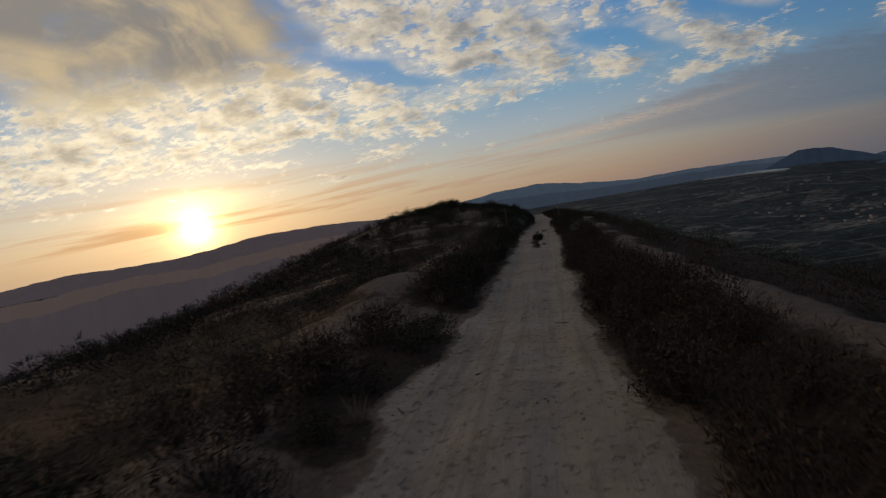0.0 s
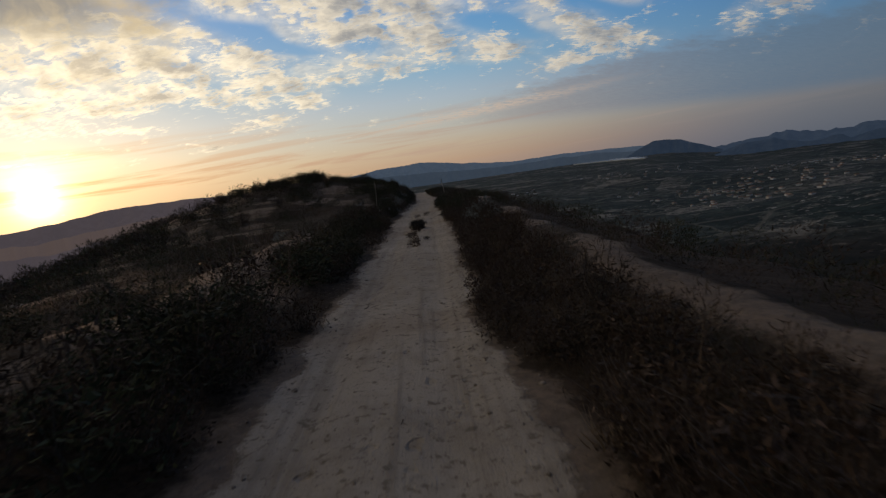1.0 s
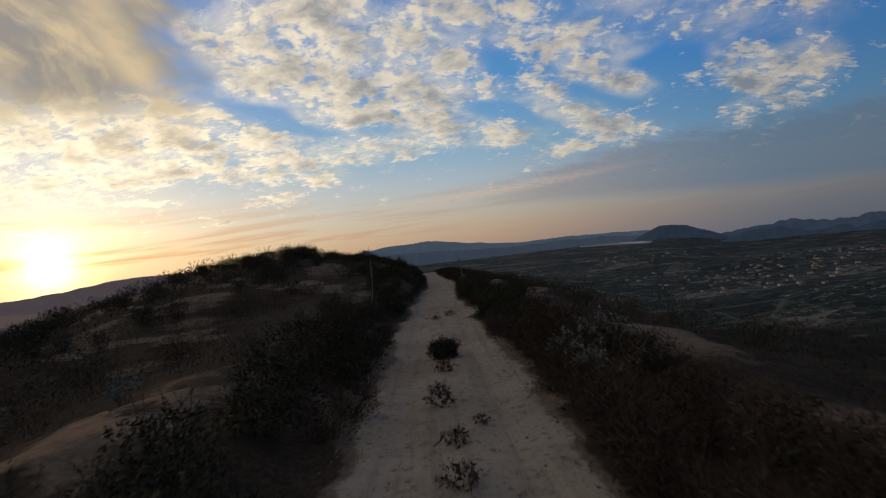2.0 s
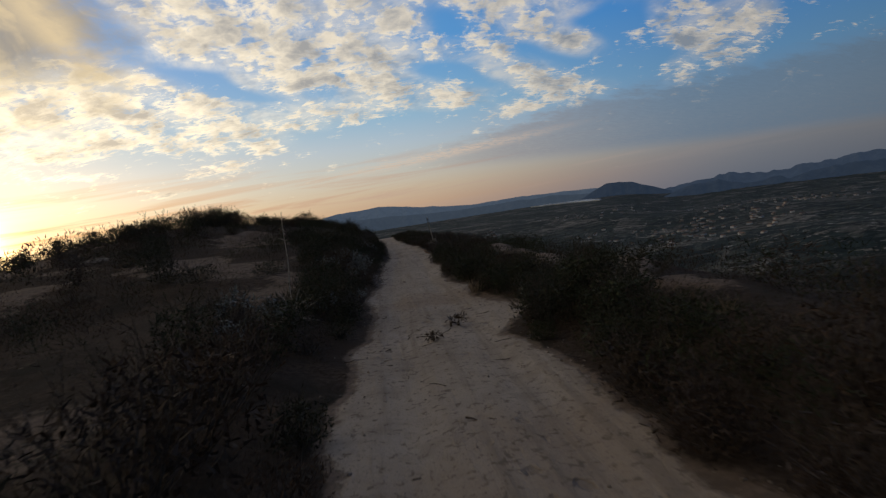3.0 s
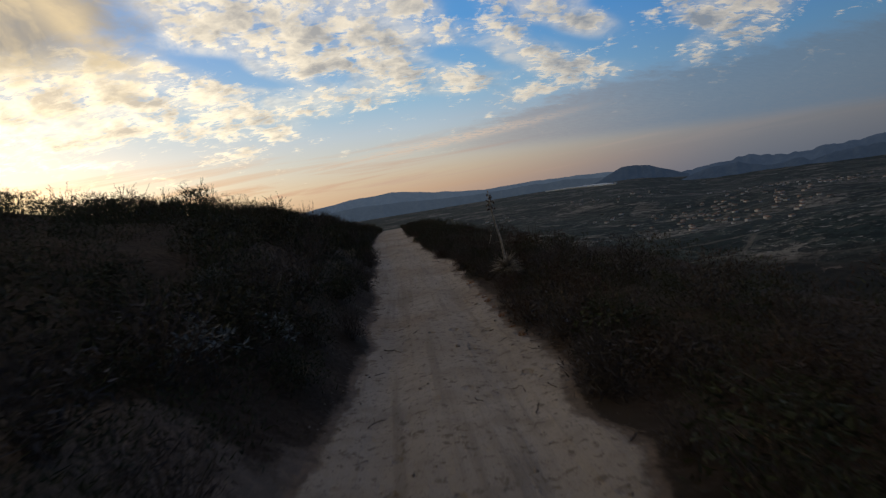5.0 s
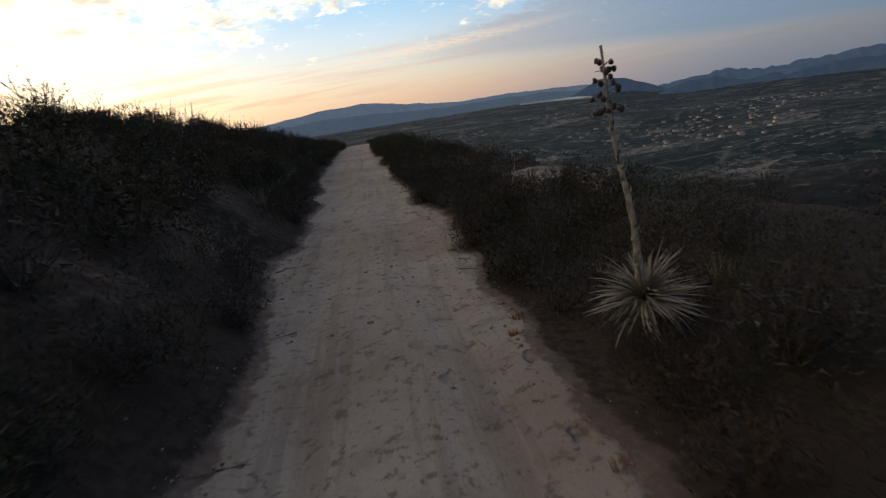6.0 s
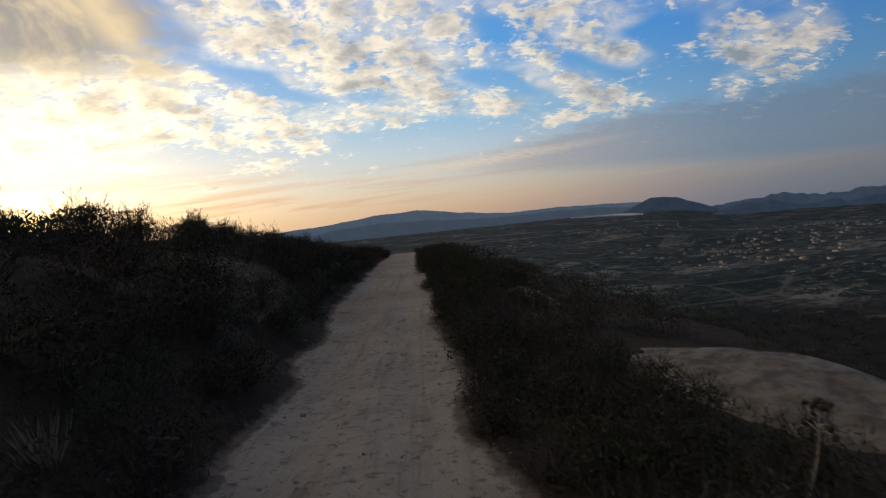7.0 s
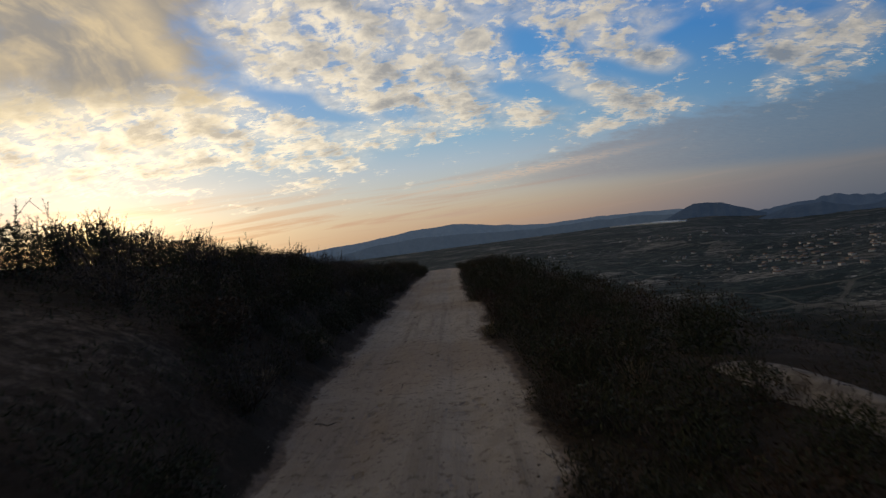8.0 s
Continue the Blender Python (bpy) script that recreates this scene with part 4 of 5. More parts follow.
for k in range(40):
    y = rng.uniform(26, 60)
    plant(("brown", "tall", "grey")[k % 3], trail_edge(y, -1) - rng.uniform(6.5, 21.0), y, rng.uniform(0.55, 0.85), wide=1.25)
for k in range(18):
    y = 66 + 0.9 * k + rng.uniform(-0.4, 0.4)
    plant("tall", trail_edge(y, -1) - rng.uniform(4.2, 6.8), y, rng.uniform(0.45, 0.62), wide=1.5)
# full dark bushes on the bank and before the slab
for x, y, s in ((1.75, 38.3, 0.68), (1.55, 37.3, 0.66), (1.95, 36.7, 0.7), (1.7, 36.9, 0.65), (2.25, 36.2, 0.7), (2.3, 38.4, 0.6), (1.75, 35.8, 0.6), (1.7, 39.5, 0.55), (1.9, 40.6, 0.55), (2.1, 37.6, 0.6), (1.45, 36.3, 0.5), (2.35, 74.2, 0.45), (2.7, 73.5, 0.4), (2.55, 66.9, 0.5), (2.75, 67.6, 0.45), (2.6, 68.4, 0.5), (2.95, 68.3, 0.42), (2.95, 69.2, 0.42), (3.15, 67.3, 0.42), (3.45, 66.7, 0.45), (2.85, 70.1, 0.42), (2.7, 75.4, 0.4), (2.75, 76.4, 0.38)):
    plant("green", x, y, s, wide=1.3)

# bushes that lean over the trail's edges
for k in range(64):
    y = 2.0 + 1.22 * k + rng.uniform(-0.5, 0.5)
    if not 37.2 < y < 39.4 and not 57.4 < y < 62.0:
        plant("brown" if y < 34 else "grey" if 54 < y < 70 and k % 2 else "green", trail_edge(y, 1) + rng.uniform(0.25, 0.6), y, rng.uniform(0.5, 0.72), wide=1.3)
# the full bush before the sandy mound, and those about the bare ground
for x, y, s in ((-2.05, 18.9, 0.92), (-2.2, 20.1, 1.0), (-2.1, 21.3, 0.95), (-2.0, 22.5, 0.85), (-2.15, 14.6, 0.9), (-2.2, 13.2, 0.85), (-2.3, 15.9, 0.85), (-4.6, 13.4, 0.7), (-5.2, 12.2, 0.75), (-4.9, 16.2, 0.7), (-2.1, 11.9, 0.7), (-5.3, 19.0, 0.7), (-2.0, 41.9, 0.72), (-2.4, 42.5, 0.66), (-3.9, 44.2, 0.5), (-5.4, 43.3, 0.6), (-2.9, 46.2, 0.75),
                (-3.2, 47.0, 0.62), (-2.6, 50.2, 0.8), (-2.1, 29.8, 0.9), (-2.5, 30.8, 0.85), (-1.95, 28.9, 0.7), (-2.0, 38.7, 0.7), (-1.9, 40.1, 0.62)):
    plant("green", x, y, s, wide=1.35)

# pale sage by the trail
for x, y, s in ((-1.6, 45.7, 0.7), (-1.7, 46.3, 0.8), (-1.85, 47.6, 0.8), (-1.55, 44.9, 0.6), (-1.75, 45.1, 0.95), (-2.1, 45.9, 1.1), (-1.65, 46.8, 0.9), (-2.4, 44.6, 0.8), (-2.5, 37.3, 0.8), (-2.9, 36.6, 0.8), (-2.0, 38.9, 0.75), (-3.2, 37.9, 0.9), (-1.55, 41.2, 0.6), (-1.7, 54.9, 0.8),
                (-1.4, 56.1, 0.8), (-2.3, 57.2, 0.7), (1.55, 26.6, 0.9), (1.9, 27.3, 1.0), (1.5, 28.0, 0.8), (2.1, 26.2, 0.7), (-4.6, 27.3, 0.8), (1.6, 11.0, 0.5)):
    plant("sage", x, y, s)
# rust weeds along the right edge
for k in range(15):
    y = 57.0 + 0.37 * k + rng.uniform(-0.12, 0.12)
    plant("rust", trail_edge(y, 1) - rng.uniform(-0.08, 0.14), y, rng.uniform(0.22, 0.55))
for k in range(70):
    y = rng.uniform(1, 95)
    side = rng.choice((-1, 1))
    plant("straw", trail_edge(y, side) + side * rng.uniform(0.05, 1.6), y, rng.uniform(0.6, 1.2))


def clump_cloud(name, spots, mat, label, per=70, long=(0.16, 0.34), wide=(0.03, 0.065), upright=0.8, plain=False):
    """Brush too thick to count: many small leafy clumps in one mesh."""
    r = np.random.default_rng(19)
    protos = []
    for k in range(8):
        a, h = r.uniform(0, 2 * math.pi, per), r.uniform(0, 1, per)
        rad = 0.55 * np.sqrt(np.clip(1.05 - h ** 2, 0.05, 1)) * r.uniform(0.1, 1, per) ** 0.6 * (1 + 0.35 * np.sin(a * 3 + k))
        base = np.stack([np.cos(a) * rad, np.sin(a) * rad, h * 0.85], 1)
        protos.append(blades(r, base, r.normal(size=(per, 3)) * 0.5 + np.stack([np.cos(a) * 0.4, np.sin(a) * 0.4, np.full(per, upright)], 1), r.uniform(*long, per), r.uniform(*wide, per), plain=plain))
    heap = Heap()
    for x, y, s in spots:
        v, t = protos[r.integers(8)]
        c, d = math.cos(w := r.uniform(0, 6.28)), math.sin(w)
        s2 = s * r.uniform(0.85, 1.35)
        turned = np.stack([(v[:, 0] * c - v[:, 1] * d) * s2, (v[:, 0] * d + v[:, 1] * c) * s2, v[:, 2] * s], 1)
        heap.add(turned + (x, y, float(height(x, y)) - 0.04), t)
    return tagged(new(name, heap.mesh(name, mat)), label, "brush", kind="stuff")


def sow_slopes():
    r = np.random.default_rng(23)
    heaps = {k: [] for k in ("brown_edge", "green_edge", "brown_near", "green_near", "brown", "green", "slope")}
    for k in range(2700):
        # low growth between the bushes beside the trail
        y = r.uniform(-1, 112)
        side = -1 if r.uniform() < 0.42 else 1
        d = r.uniform(0.22, 3.4)
        x = trail_edge(y, side) + side * d
        if bare_here(x, y):
            continue
        if side < 0 and 33 < y < 60 and value_noise(np.array(x * 0.4), np.array(y * 0.4), 78) > 0.15:
            continue
        dry = r.uniform() < (0.75 if side > 0 and y < 40 else 0.45)
        heaps["brown_edge" if dry else "green_edge"].append((x, y, r.uniform(0.30, 0.70) * (0.6 if d < 0.5 else 1)))
    for k in range(620):
        # close cover on the bank
        y, d = r.uniform(-1, 62), r.uniform(0.25, 1.55)
        x = trail_edge(y, 1) + d
        heaps["green_edge" if r.uniform() < 0.45 else "brown_edge"].append((x, y, r.uniform(0.28, 0.48) * (0.7 if d < 0.45 else 1)))
    for k in range(5600):
        y = r.uniform(-2, 135)
        side = -1 if r.uniform() < 0.55 else 1
        d = 2.8 + (r.uniform(0, 1) ** 1.5) * (46 if side < 0 else 60)
        x = trail_edge(y, side) + side * d
        if bare_here(x, y):
            continue
        thin = value_noise(np.array(x * 0.16), np.array(y * 0.16), 77)
        if side < 0 and thin > 0.24 and 20 < y < 60:
            continue
        s = r.uniform(0.45, 0.95) * (1 + 0.012 * d)
        if d < 11 and y < 100:
            heaps["brown_near" if r.uniform() < 0.45 else "green_near"].append((x, y, s * 0.9))
        else:
            heaps["slope" if side > 0 else "brown" if r.uniform() < 0.5 else "green"].append((x, y, s))
    for k in range(2600):
        # the brown flank of the knoll
        y, d = r.uniform(10, 66), r.uniform(4.3, 24)
        x = trail_edge(y, -1) - d
        if bare_here(x, y) or fractal(np.array(x * 0.30), np.array(y * 0.30), 4, 61) > 0.24:
            continue
        near = d < 9
        heaps[("brown" if r.uniform() < 0.6 else "green") + ("_near" if near else "")].append((x, y, r.uniform(0.35, 0.8)))
    dense = [(x, y, s * 0.80) for x, y, s in along_brow(0.16, 0.8, r)]
    # close cover beside the trail where no single bush stands out
    for k in range(760):
        y = r.uniform(30, 100)
        x = trail_edge(y, 1) + r.uniform(0.35, 2.7)
        if not bare_here(x, y):
            dense.append((x, y, r.uniform(0.22, 0.30) if 57.0 < y < 62.0 else r.uniform(0.38, 0.58)))
    for k in range(420):
        y = r.uniform(46, 96)
        x = trail_edge(y, -1) - r.uniform(1.4, 4.6)
        if not bare_here(x, y):
            dense.append((x, y, r.uniform(0.40, 0.68)))
    for k in range(640):
        y = r.uniform(50, 97)
        x = trail_edge(y, -1) - r.uniform(0.3, 1.7)
        if r.uniform() < 0.3 or not bare_here(x, y):
            dense.append((x, y, r.uniform(0.36, 0.60)))
    for k in range(150):
        y = r.uniform(55.5, 62.5)
        dense.append((trail_edge(y, 1) + r.uniform(0.3, 3.2), y, r.uniform(0.22, 0.32)))
    clump_cloud("brush", dense, MAT_GREEN, "thick dark green brush along the knoll's brow and the trail", per=150, long=(0.06, 0.15), wide=(0.007, 0.014), upright=0.9, plain=True)
    edge = dict(per=130, long=(0.06, 0.15), wide=(0.0045, 0.009), upright=0.9, plain=True)
    clump_cloud("brush", heaps["brown_edge"], MAT_BROWN, "low dry twiggy growth at the trail's edge", **edge)
    clump_cloud("brush", heaps["green_edge"], MAT_GREEN, "low dark green growth at the trail's edge", **edge)
    fine = dict(per=150, long=(0.07, 0.15), wide=(0.0055, 0.010), upright=0.8, plain=True)
    clump_cloud("brush", heaps["brown_near"], MAT_BROWN, "low dry brown brush beside the trail", **fine)
    clump_cloud("brush", heaps["green_near"], MAT_GREEN, "low dark green brush beside the trail", **fine)
    mid = dict(per=54, long=(0.12, 0.26), wide=(0.014, 0.028), plain=True)
    clump_cloud("brush", heaps["brown"], MAT_BROWN, "dry brown brush covering the ridge's flank", **mid)
    clump_cloud("brush", heaps["green"], MAT_GREEN, "dark green brush covering the knoll", **mid)
    clump_cloud("brush", heaps["slope"], MAT_GREEN, "dark brush covering the slope to the valley", **mid)
    down = []
    for k in range(3200):
        y, d = r.uniform(-5, 330), 45 + 260 * r.uniform(0, 1) ** 1.4
        down.append((d, y, r.uniform(0.9, 1.7) * (1 + 0.004 * d)))
    clump_cloud("brush", down, MAT_GREEN, "dark scattered brush on the steep valley side", per=16, plain=True)
    far = [(r.uniform(-60, 90), r.uniform(100, 320), r.uniform(0.8, 1.4)) for k in range(1600)]
    far = [(x, y, s * (0.45 if y < 125 else 1)) for x, y, s in far if y > 150 or not -5.5 < x < 3.5]
    clump_cloud("brush", far, MAT_GREEN, "dark brush on the ridge beyond the crest", per=44, long=(0.10, 0.22), wide=(0.014, 0.026), plain=True)


sow_slopes()


# ---- yuccas ----
def blade_mesh(seed):
    """One dry blade a metre long along x, keeled, arching over and twisting at its tip."""
    r = np.random.default_rng(seed)
    sag, turn = r.uniform(0.10, 0.42), r.uniform(-0.12, 0.12)
    v, t = [], []
    for k, (f, w) in enumerate(((0.0, 0.020), (0.25, 0.017), (0.5, 0.013), (0.75, 0.008), (1.0, 0.001))):
        x, y, z = f * (1 - 0.25 * sag * f), turn * f * f, 0.10 * f - sag * f * f
        v += [(x, y - w, z), (x, y, z - 0.5 * w), (x, y + w, z)]
        if k:
            q = 3 * k
            t += [(q - 3, q - 2, q + 1), (q - 3, q + 1, q), (q - 2, q - 1, q + 2), (q - 2, q + 2, q + 1)]
    return fast_mesh("blade", v, t, MAT_BLADE)


def make_yucca(x, y, base_z, tall, lean_x, lean_y, blade, count, seed, label, pods, branches, thick=0.026):
    r = np.random.default_rng(seed)
    top = tagged(new("yucca"), label, "yucca", "dead yuccas beside the trail")
    top.matrix_basis = pose(x, y, base_z)
    a = r.uniform(0, 2 * math.pi, count)
    rise = r.uniform(-0.5, 1.25, count)
    stock = [blade_mesh(seed * 10 + k) for k in range(6)]
    for i in range(count):
        ln = blade * r.uniform(0.6, 1.15)
        ob = part("blade", stock[i % 6], top)
        ob.matrix_basis = Matrix.Translation((0, 0, 0.10)) @ pose(0, 0, 0, 0, 0, math.degrees(a[i])) @ pose(0, 0, 0, 0, -math.degrees(rise[i]), 0) @ pose(0, 0, 0, r.uniform(-40, 40), 0, 0) @ Matrix.Diagonal((ln, blade * 1.6 * r.uniform(0.7, 1.1), ln, 1))
    n = 26
    f = np.linspace(0, 1, n)
    line = np.stack([lean_x * f + 0.012 * np.sin(f * 9 + seed), lean_y * f + 0.012 * np.cos(f * 7), 0.08 + tall * f], 1)
    rad = thick * (1 - 0.72 * f) * (1 + 0.14 * np.sin(f * 60 + seed))
    s = Heap()
    s.add(*tube(line, rad, 7))
    bracts = []
    for k in range(34):
        q = 0.06 + 0.72 * k / 34
        c = np.array([np.interp(q, f, line[:, j]) for j in range(3)])
        b = r.uniform(0, 2 * math.pi)
        o = np.array([math.cos(b), math.sin(b), 0])
        w = np.array([-math.sin(b), math.cos(b), 0]) * 0.46 * thick
        root = c + o * np.interp(q, f, rad)
        bracts.append([root - w, root + w, root + o * 0.6 * thick + (0, 0, 2.3 * thick), root - o * 0.15 * thick])
    part("stalk", s.mesh("stalk", MAT_STALK), top, "pale scaly leaning stalk")
    for v in bracts:
        part("bract", fast_mesh("bract", v, ((0, 1, 2), (1, 3, 2), (3, 0, 2), (0, 3, 1)), MAT_STALK), top)
    spots = []
    for k in range(branches):
        q = 0.72 + 0.23 * r.uniform(0, 1)
        c = np.array([np.interp(q, f, line[:, j]) for j in range(3)])
        b = r.uniform(0, 2 * math.pi)
        ln = r.uniform(0.025, 0.06) * (1.3 - q) / 0.35
        e = c + np.array([math.cos(b) * ln, math.sin(b) * ln, ln * r.uniform(-0.1, 0.5)])
        part("branchlet", fast_mesh("branchlet", *tube([c, (c + e) / 2 + (0, 0, 0.006), e], [0.004, 0.003, 0.0018], 4), MAT_STALK), top)
        spots.append(e)
    pod = capsule()
    r.shuffle(spots)
    for e in spots[:pods]:
        ob = part("seed_pod", pod, top)
        ob.matrix_basis = Matrix.Translation(e) @ pose(0, 0, 0, r.uniform(-40, 40), r.uniform(-40, 40), r.uniform(0, 360)) @ Matrix.Diagonal((1, 1, r.uniform(0.85, 1.2), 1))
    return top


def capsule():
    """A dry three-lobed seed pod."""
    bm = bmesh.new()
    bmesh.ops.create_uvsphere(bm, u_segments=9, v_segments=6, radius=0.0145)
    for v in bm.verts:
        a = math.atan2(v.co.y, v.co.x)
        k = 1 + 0.16 * math.cos(3 * a)
        v.co.x, v.co.y, v.co.z = v.co.x * k, v.co.y * k, v.co.z * 1.35 - 0.01
    me = bpy.data.meshes.new("seed_pod")
    bm.to_mesh(me)
    bm.free()
    me.materials.append(MAT_POD)
    return me


make_yucca(-2.36, 37.9, float(height(-2.36, 37.9)), 0.80 - float(height(-2.36, 37.9)), 0.10, 0.0, 0.55, 110, 3, "dead yucca with a tall bare stalk and arching blades", 12, 26, 0.014)
make_yucca(2.01, 61.0, -1.72, 1.56, -0.18, 0.02, 0.38, 290, 5, "dead yucca with a spiky grey rosette and podded stalk", 26, 34)

make_yucca(2.55, 66.6, float(height(2.55, 66.6)), 0.75, 0.22, 0.1, 0.14, 26, 8, "small dead yucca with a crooked stalk of dark pods", 14, 18, 0.009)


# ---- stones, boulders, twigs ----
def rock_mesh(name, seed, size, mat, cuts=3, rough=0.28):
    bm = bmesh.new()
    bmesh.ops.create_icosphere(bm, subdivisions=cuts, radius=1.0)
    o = Vector((seed * 3.7, seed * 1.3, seed * 2.1))
    for v in bm.verts:
        k = 1 + rough * noise.noise(v.co * 1.1 + o) + 0.35 * rough * noise.noise(v.co * 3.1 + o) + (0.2 * rough * noise.noise(v.co * 8.0 + o) if cuts > 3 else 0)
        v.co = Vector((v.co.x * k * size[0], v.co.y * k * size[1], v.co.z * k * size[2]))
    me = bpy.data.meshes.new(name)
    bm.to_mesh(me)
    bm.free()
    me.materials.append(mat)
    me.polygons.foreach_set("use_smooth", [cuts > 2] * len(me.polygons))
    return me


def boulder(x, y, size, spin, sink, seed, label):
    ob = new("boulder", rock_mesh("boulder", seed, size, MAT_STONE, 5 if size[1] > 1 else 3, 0.15 if size[1] > 1 else 0.3))
    ob.matrix_basis = pose(x, y, float(height(x, y)) + size[2] * (1 - sink) - size[2] * 0.35, 0, 0, spin)
    return tagged(ob, label, "rock", "boulders on the ridge")


boulder(3.95, 69.2, (1.0, 2.4, 0.82), 20, 1.20, 1, "big brown weathered granite boulder beside the trail")
boulder(3.2, 76.2, (0.55, 1.7, 0.55), 8, 1.46, 2, "long cracked granite slab among grey brush")
r0 = np.random.default_rng(31)
for k in range(10):
    y = r0.uniform(24, 52)
    x = trail_edge(y, -1) - r0.uniform(9, 17)
    boulder(x, y, (r0.uniform(0.35, 0.7), r0.uniform(0.3, 0.5), r0.uniform(0.14, 0.22)), r0.uniform(0, 180), 1.12, 10 + k, "low brown granite outcrop on the brushy knoll")

pebbles = [rock_mesh("stone", 40 + k, (0.5, 0.4, 0.28), MAT_PEBBLE, 2, 0.35) for k in range(5)]
for k in range(285):
    y = r0.uniform(1, 100)
    l, q = trail_edge(y, -1), trail_edge(y, 1)
    u = r0.uniform()
    x = r0.uniform(l, q) if u < 0.45 else (l + r0.normal() * 0.16 if u < 0.72 else q + r0.normal() * 0.16)
    s = 0.018 + 0.065 * r0.uniform() ** 4
    ob = new("stone", pebbles[k % 5])
    ob.matrix_basis = pose(x, y, float(height(x, y)) + 0.06 * s, r0.uniform(-15, 15), r0.uniform(-15, 15), r0.uniform(0, 360)) @ Matrix.Diagonal((s, s, s, 1))
    tagged(ob, "small grey-brown stone on the sandy trail", "stone", "loose stones on the trail")


def twig_mesh(seed):
    r = np.random.default_rng(seed)
    h = Heap()
    p = [np.zeros(3)]
    for k in range(4):
        p.append(p[-1] + np.array([0.05, r.normal() * 0.018, r.normal() * 0.006]))
    h.add(*tube(p, [0.005, 0.0045, 0.004, 0.003, 0.0015], 5))
    if seed % 2:
        h.add(*tube([p[2], p[2] + np.array([0.03, 0.03, 0.008]), p[2] + np.array([0.05, 0.07, 0.01])], [0.0035, 0.0025, 0.001], 4))
    return h.mesh("twig", MAT_TWIG)


twigs = [twig_mesh(k) for k in range(6)]
spots = [(0.5 * r0.normal() - 0.2, 37.0 + 1.8 * r0.normal()) for k in range(34)]
for k in range(230):
    y = r0.uniform(1, 95) if k < 170 else r0.uniform(34, 63)
    l, q = trail_edge(y, -1), trail_edge(y, 1)
    spots.append((r0.uniform(l, q) if r0.uniform() < 0.4 else (q + r0.normal() * 0.2 if r0.uniform() < 0.6 else l + r0.normal() * 0.2), y))
for k, (x, y) in enumerate(spots):
    s = r0.uniform(0.5, 1.5)
    ob = new("twig", twigs[k % 6])
    ob.matrix_basis = pose(x, y, float(height(x, y)) + 0.012, r0.uniform(-8, 8), r0.uniform(-8, 8), r0.uniform(0, 360)) @ Matrix.Diagonal((s, s, s, 1))
    tagged(ob, "dry broken twig lying on the sandy trail", "twig", "twigs on the trail")


def make_gravel():
    """Crumbs and clods along the trail's edges and in its bed."""
    r = np.random.default_rng(71)
    h = Heap()
    six = np.array(((1, 0, 0), (-1, 0, 0), (0, 1, 0), (0, -1, 0), (0, 0, 0.8), (0, 0, -0.8)), float)
    tri = ((0, 2, 4), (2, 1, 4), (1, 3, 4), (3, 0, 4), (2, 0, 5), (1, 2, 5), (3, 1, 5), (0, 3, 5))
    y = r.uniform(0.5, 92, 5200)
    lo, hi = along(y, TRAIL_L), along(y, TRAIL_R)
    u = r.uniform(0, 1, len(y))
    x = np.where(u < 0.36, lo + 0.05 + 0.13 * r.normal(size=len(y)), np.where(u < 0.74, hi - 0.05 + 0.13 * r.normal(size=len(y)), lo + (hi - lo) * r.uniform(0, 1, len(y))))
    z = height(x, y)
    s = 0.005 + 0.014 * r.uniform(0, 1, len(y)) ** 3
    for k in range(len(y)):
        h.add(six * (1 + 0.35 * r.normal(size=(6, 1))) * s[k] + (x[k], y[k], z[k] + 0.2 * s[k]), tri)
    tagged(new("gravel", h.mesh("gravel", MAT_PEBBLE)), "crumbs and grit along the trail's edges", "gravel", kind="stuff")


make_gravel()

# dead brush standing in the middle of the trail
wood, green = shrub_data(61, 0.42, 0.70, 60, 1500, 0.04, 0.007, up=0.5, bare=0.1, core=700, twigs=4)
dead = make_plant("tumbleweed", "dry grey tangled brush ball standing in the trail", "dead brush", "dead brush in the trail", wood, green, MAT_TWIG, MAT_GREY, "dry_leaves")
dead.matrix_basis = pose(-0.28, 30.4, float(height(-0.28, 30.4)) - 0.02)
wood, green = shrub_data(62, 0.20, 0.46, 26, 170, 0.035, 0.006, up=0.6, bare=0.2, core=30, twigs=3)
stub = make_plant("dead_sprig", "low dead twiggy sprig growing in the trail", "dead brush", "dead brush in the trail", wood, green, MAT_TWIG, MAT_BROWN, "dry_leaves")
stub.matrix_basis = pose(-0.42, 26.75, float(height(-0.42, 26.75)) - 0.01)
for x, y, s, w in ((-0.30, 29.0, 1.0, 40), (-0.30, 25.3, 0.8, 250), (-0.30, 24.2, 1.0, 20), (0.02, 25.9, 0.55, 100), (-0.42, 27.4, 0.8, 310), (-0.34, 36.7, 0.7, 75), (0.1, 37.6, 0.9, 200), (-1.75, 22.9, 1.2, 130)):
    ob = copy_thing(stub, pose(x, y, float(height(x, y)) - 0.01, 0, 0, w))
    ob.scale = (s, s, s)


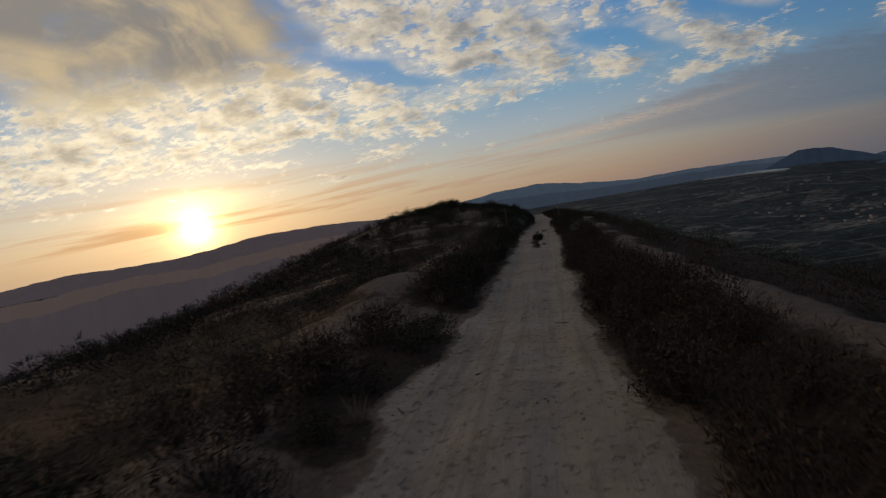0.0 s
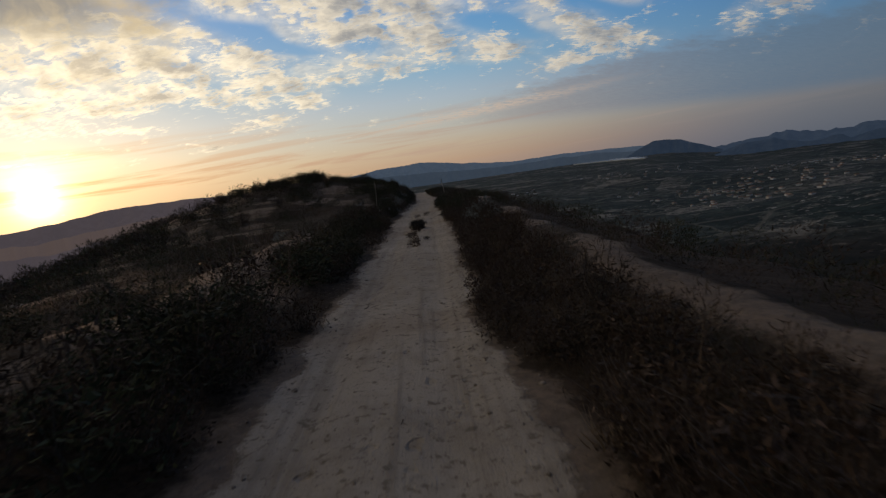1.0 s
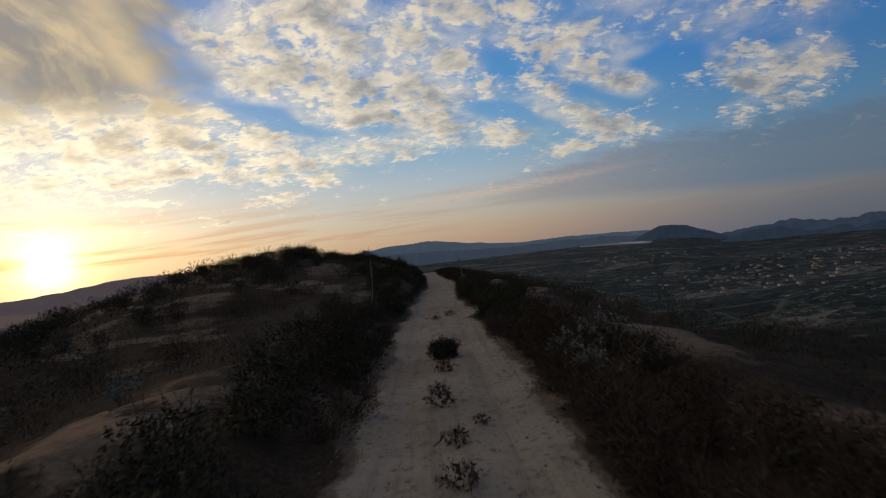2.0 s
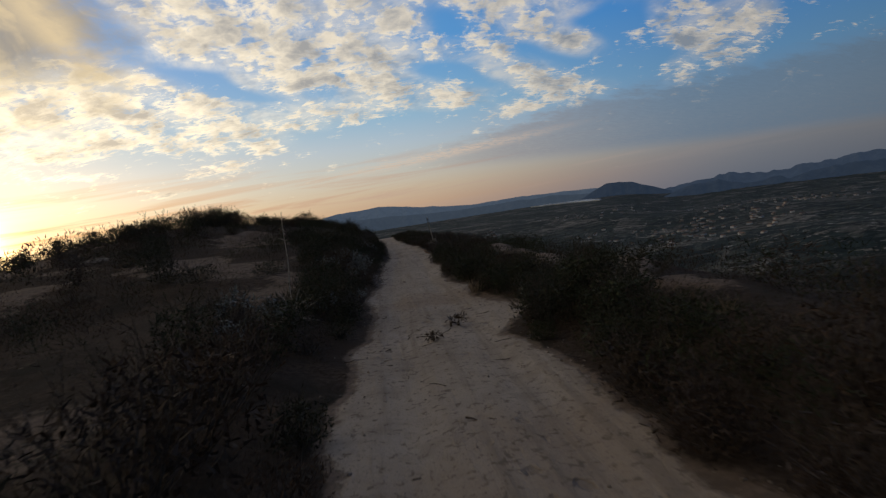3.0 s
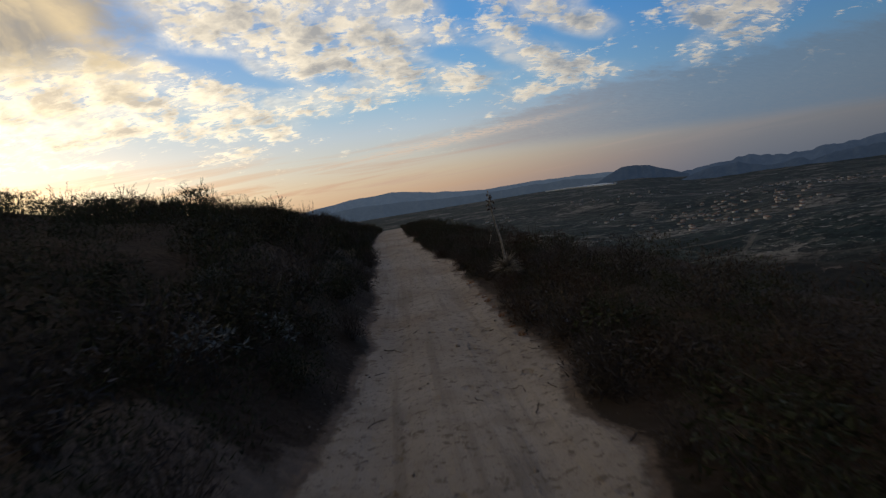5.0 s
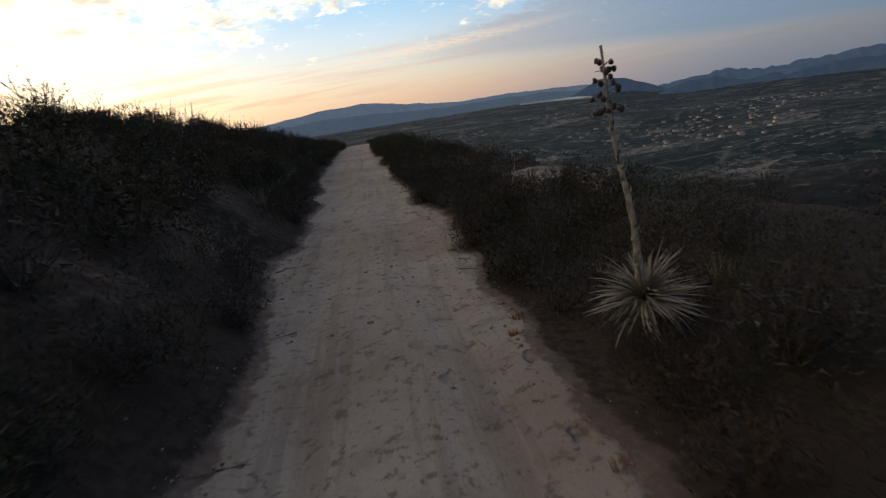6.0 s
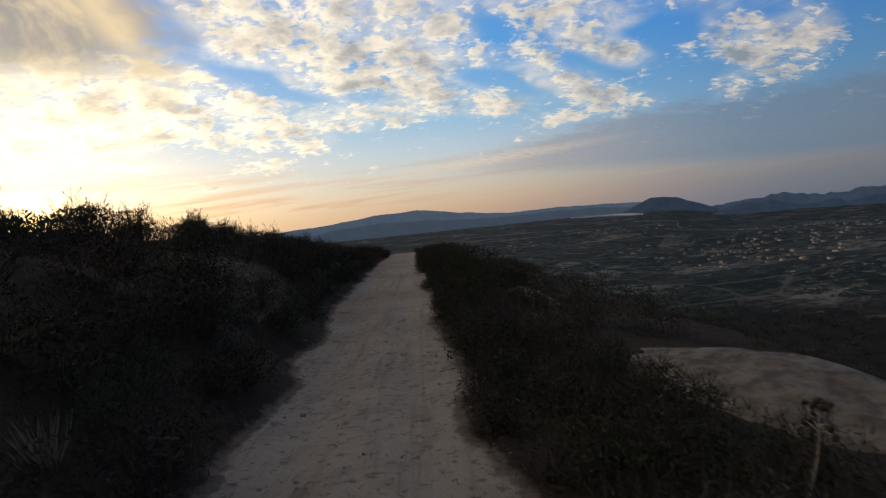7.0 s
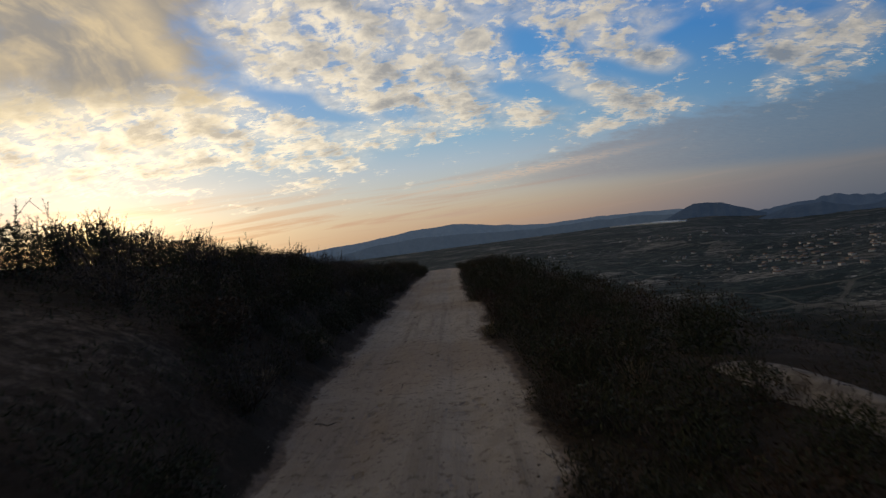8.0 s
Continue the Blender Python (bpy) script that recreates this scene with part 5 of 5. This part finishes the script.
# ---- the valley ----
def house_mesh(w, d, h):
    walls, roof = bmesh.new(), bmesh.new()
    bmesh.ops.create_cube(walls, size=1.0, matrix=Matrix.Translation((0, 0, h / 2)) @ Matrix.Diagonal((w, d, h, 1)))
    e = 0.5
    x, y = w / 2 + e, d / 2 + e
    v = [roof.verts.new(c) for c in ((-x, -y, h), (x, -y, h), (x, y, h), (-x, y, h), (-x * 0.75, 0, h + d * 0.24), (x * 0.75, 0, h + d * 0.24))]
    for f in ((0, 1, 5, 4), (1, 2, 5), (2, 3, 4, 5), (3, 0, 4), (3, 2, 1, 0)):
        roof.faces.new([v[i] for i in f])
    out = []
    for nm, bm, mat in (("wall", walls, MAT_WALL), ("roof", roof, MAT_ROOF)):
        me = bpy.data.meshes.new(nm)
        bm.to_mesh(me)
        bm.free()
        me.materials.append(mat)
        out.append(me)
    return out


r1 = np.random.default_rng(47)
styles = [house_mesh(w, d, h) for w, d, h in ((7, 6, 2.8), (9, 7, 3.4), (5, 4, 2.5), (12, 7, 3.0), (6, 6, 3.6))]
hamlets = [(r1.uniform(9, 52), r1.uniform(950, 2300)) for k in range(22)] + [(27, 1250), (30, 1400), (24, 1330), (35, 1300), (38, 1150)]
for k in range(230):
    a0, d0 = hamlets[k % 27]
    az, dist = radians(a0 + 2.2 * r1.normal()), d0 + 90 * r1.normal()
    x, y = math.sin(az) * dist, 60 + math.cos(az) * dist
    ob = tagged(new("house"), "pale stucco house in the valley", "house", "houses in the valley")
    for nm, me in zip(("wall", "roof"), styles[k % 5]):
        part(nm, me, ob)
    ob.matrix_basis = pose(x, y, float(height(x, y)) - 0.3, 0, 0, r1.uniform(0, 180))


def make_groves():
    """Trees of the valley: orchards, hedgerows and scrub."""
    spots, r = [], np.random.default_rng(53)
    for k in range(9500):
        az, dist = radians(r.uniform(-2, 62)), 350 + 2700 * r.uniform(0, 1) ** 1.25
        x, y = math.sin(az) * dist, 60 + math.cos(az) * dist
        if value_noise(np.array(x * 0.006), np.array(y * 0.0045), 91) < -0.06:
            continue
        spots.append((x, y, r.uniform(2.0, 6.5)))
    clump_cloud("valley_trees", spots, MAT_GROVE, "dark orchards and scattered trees across the valley", per=8)


make_groves()
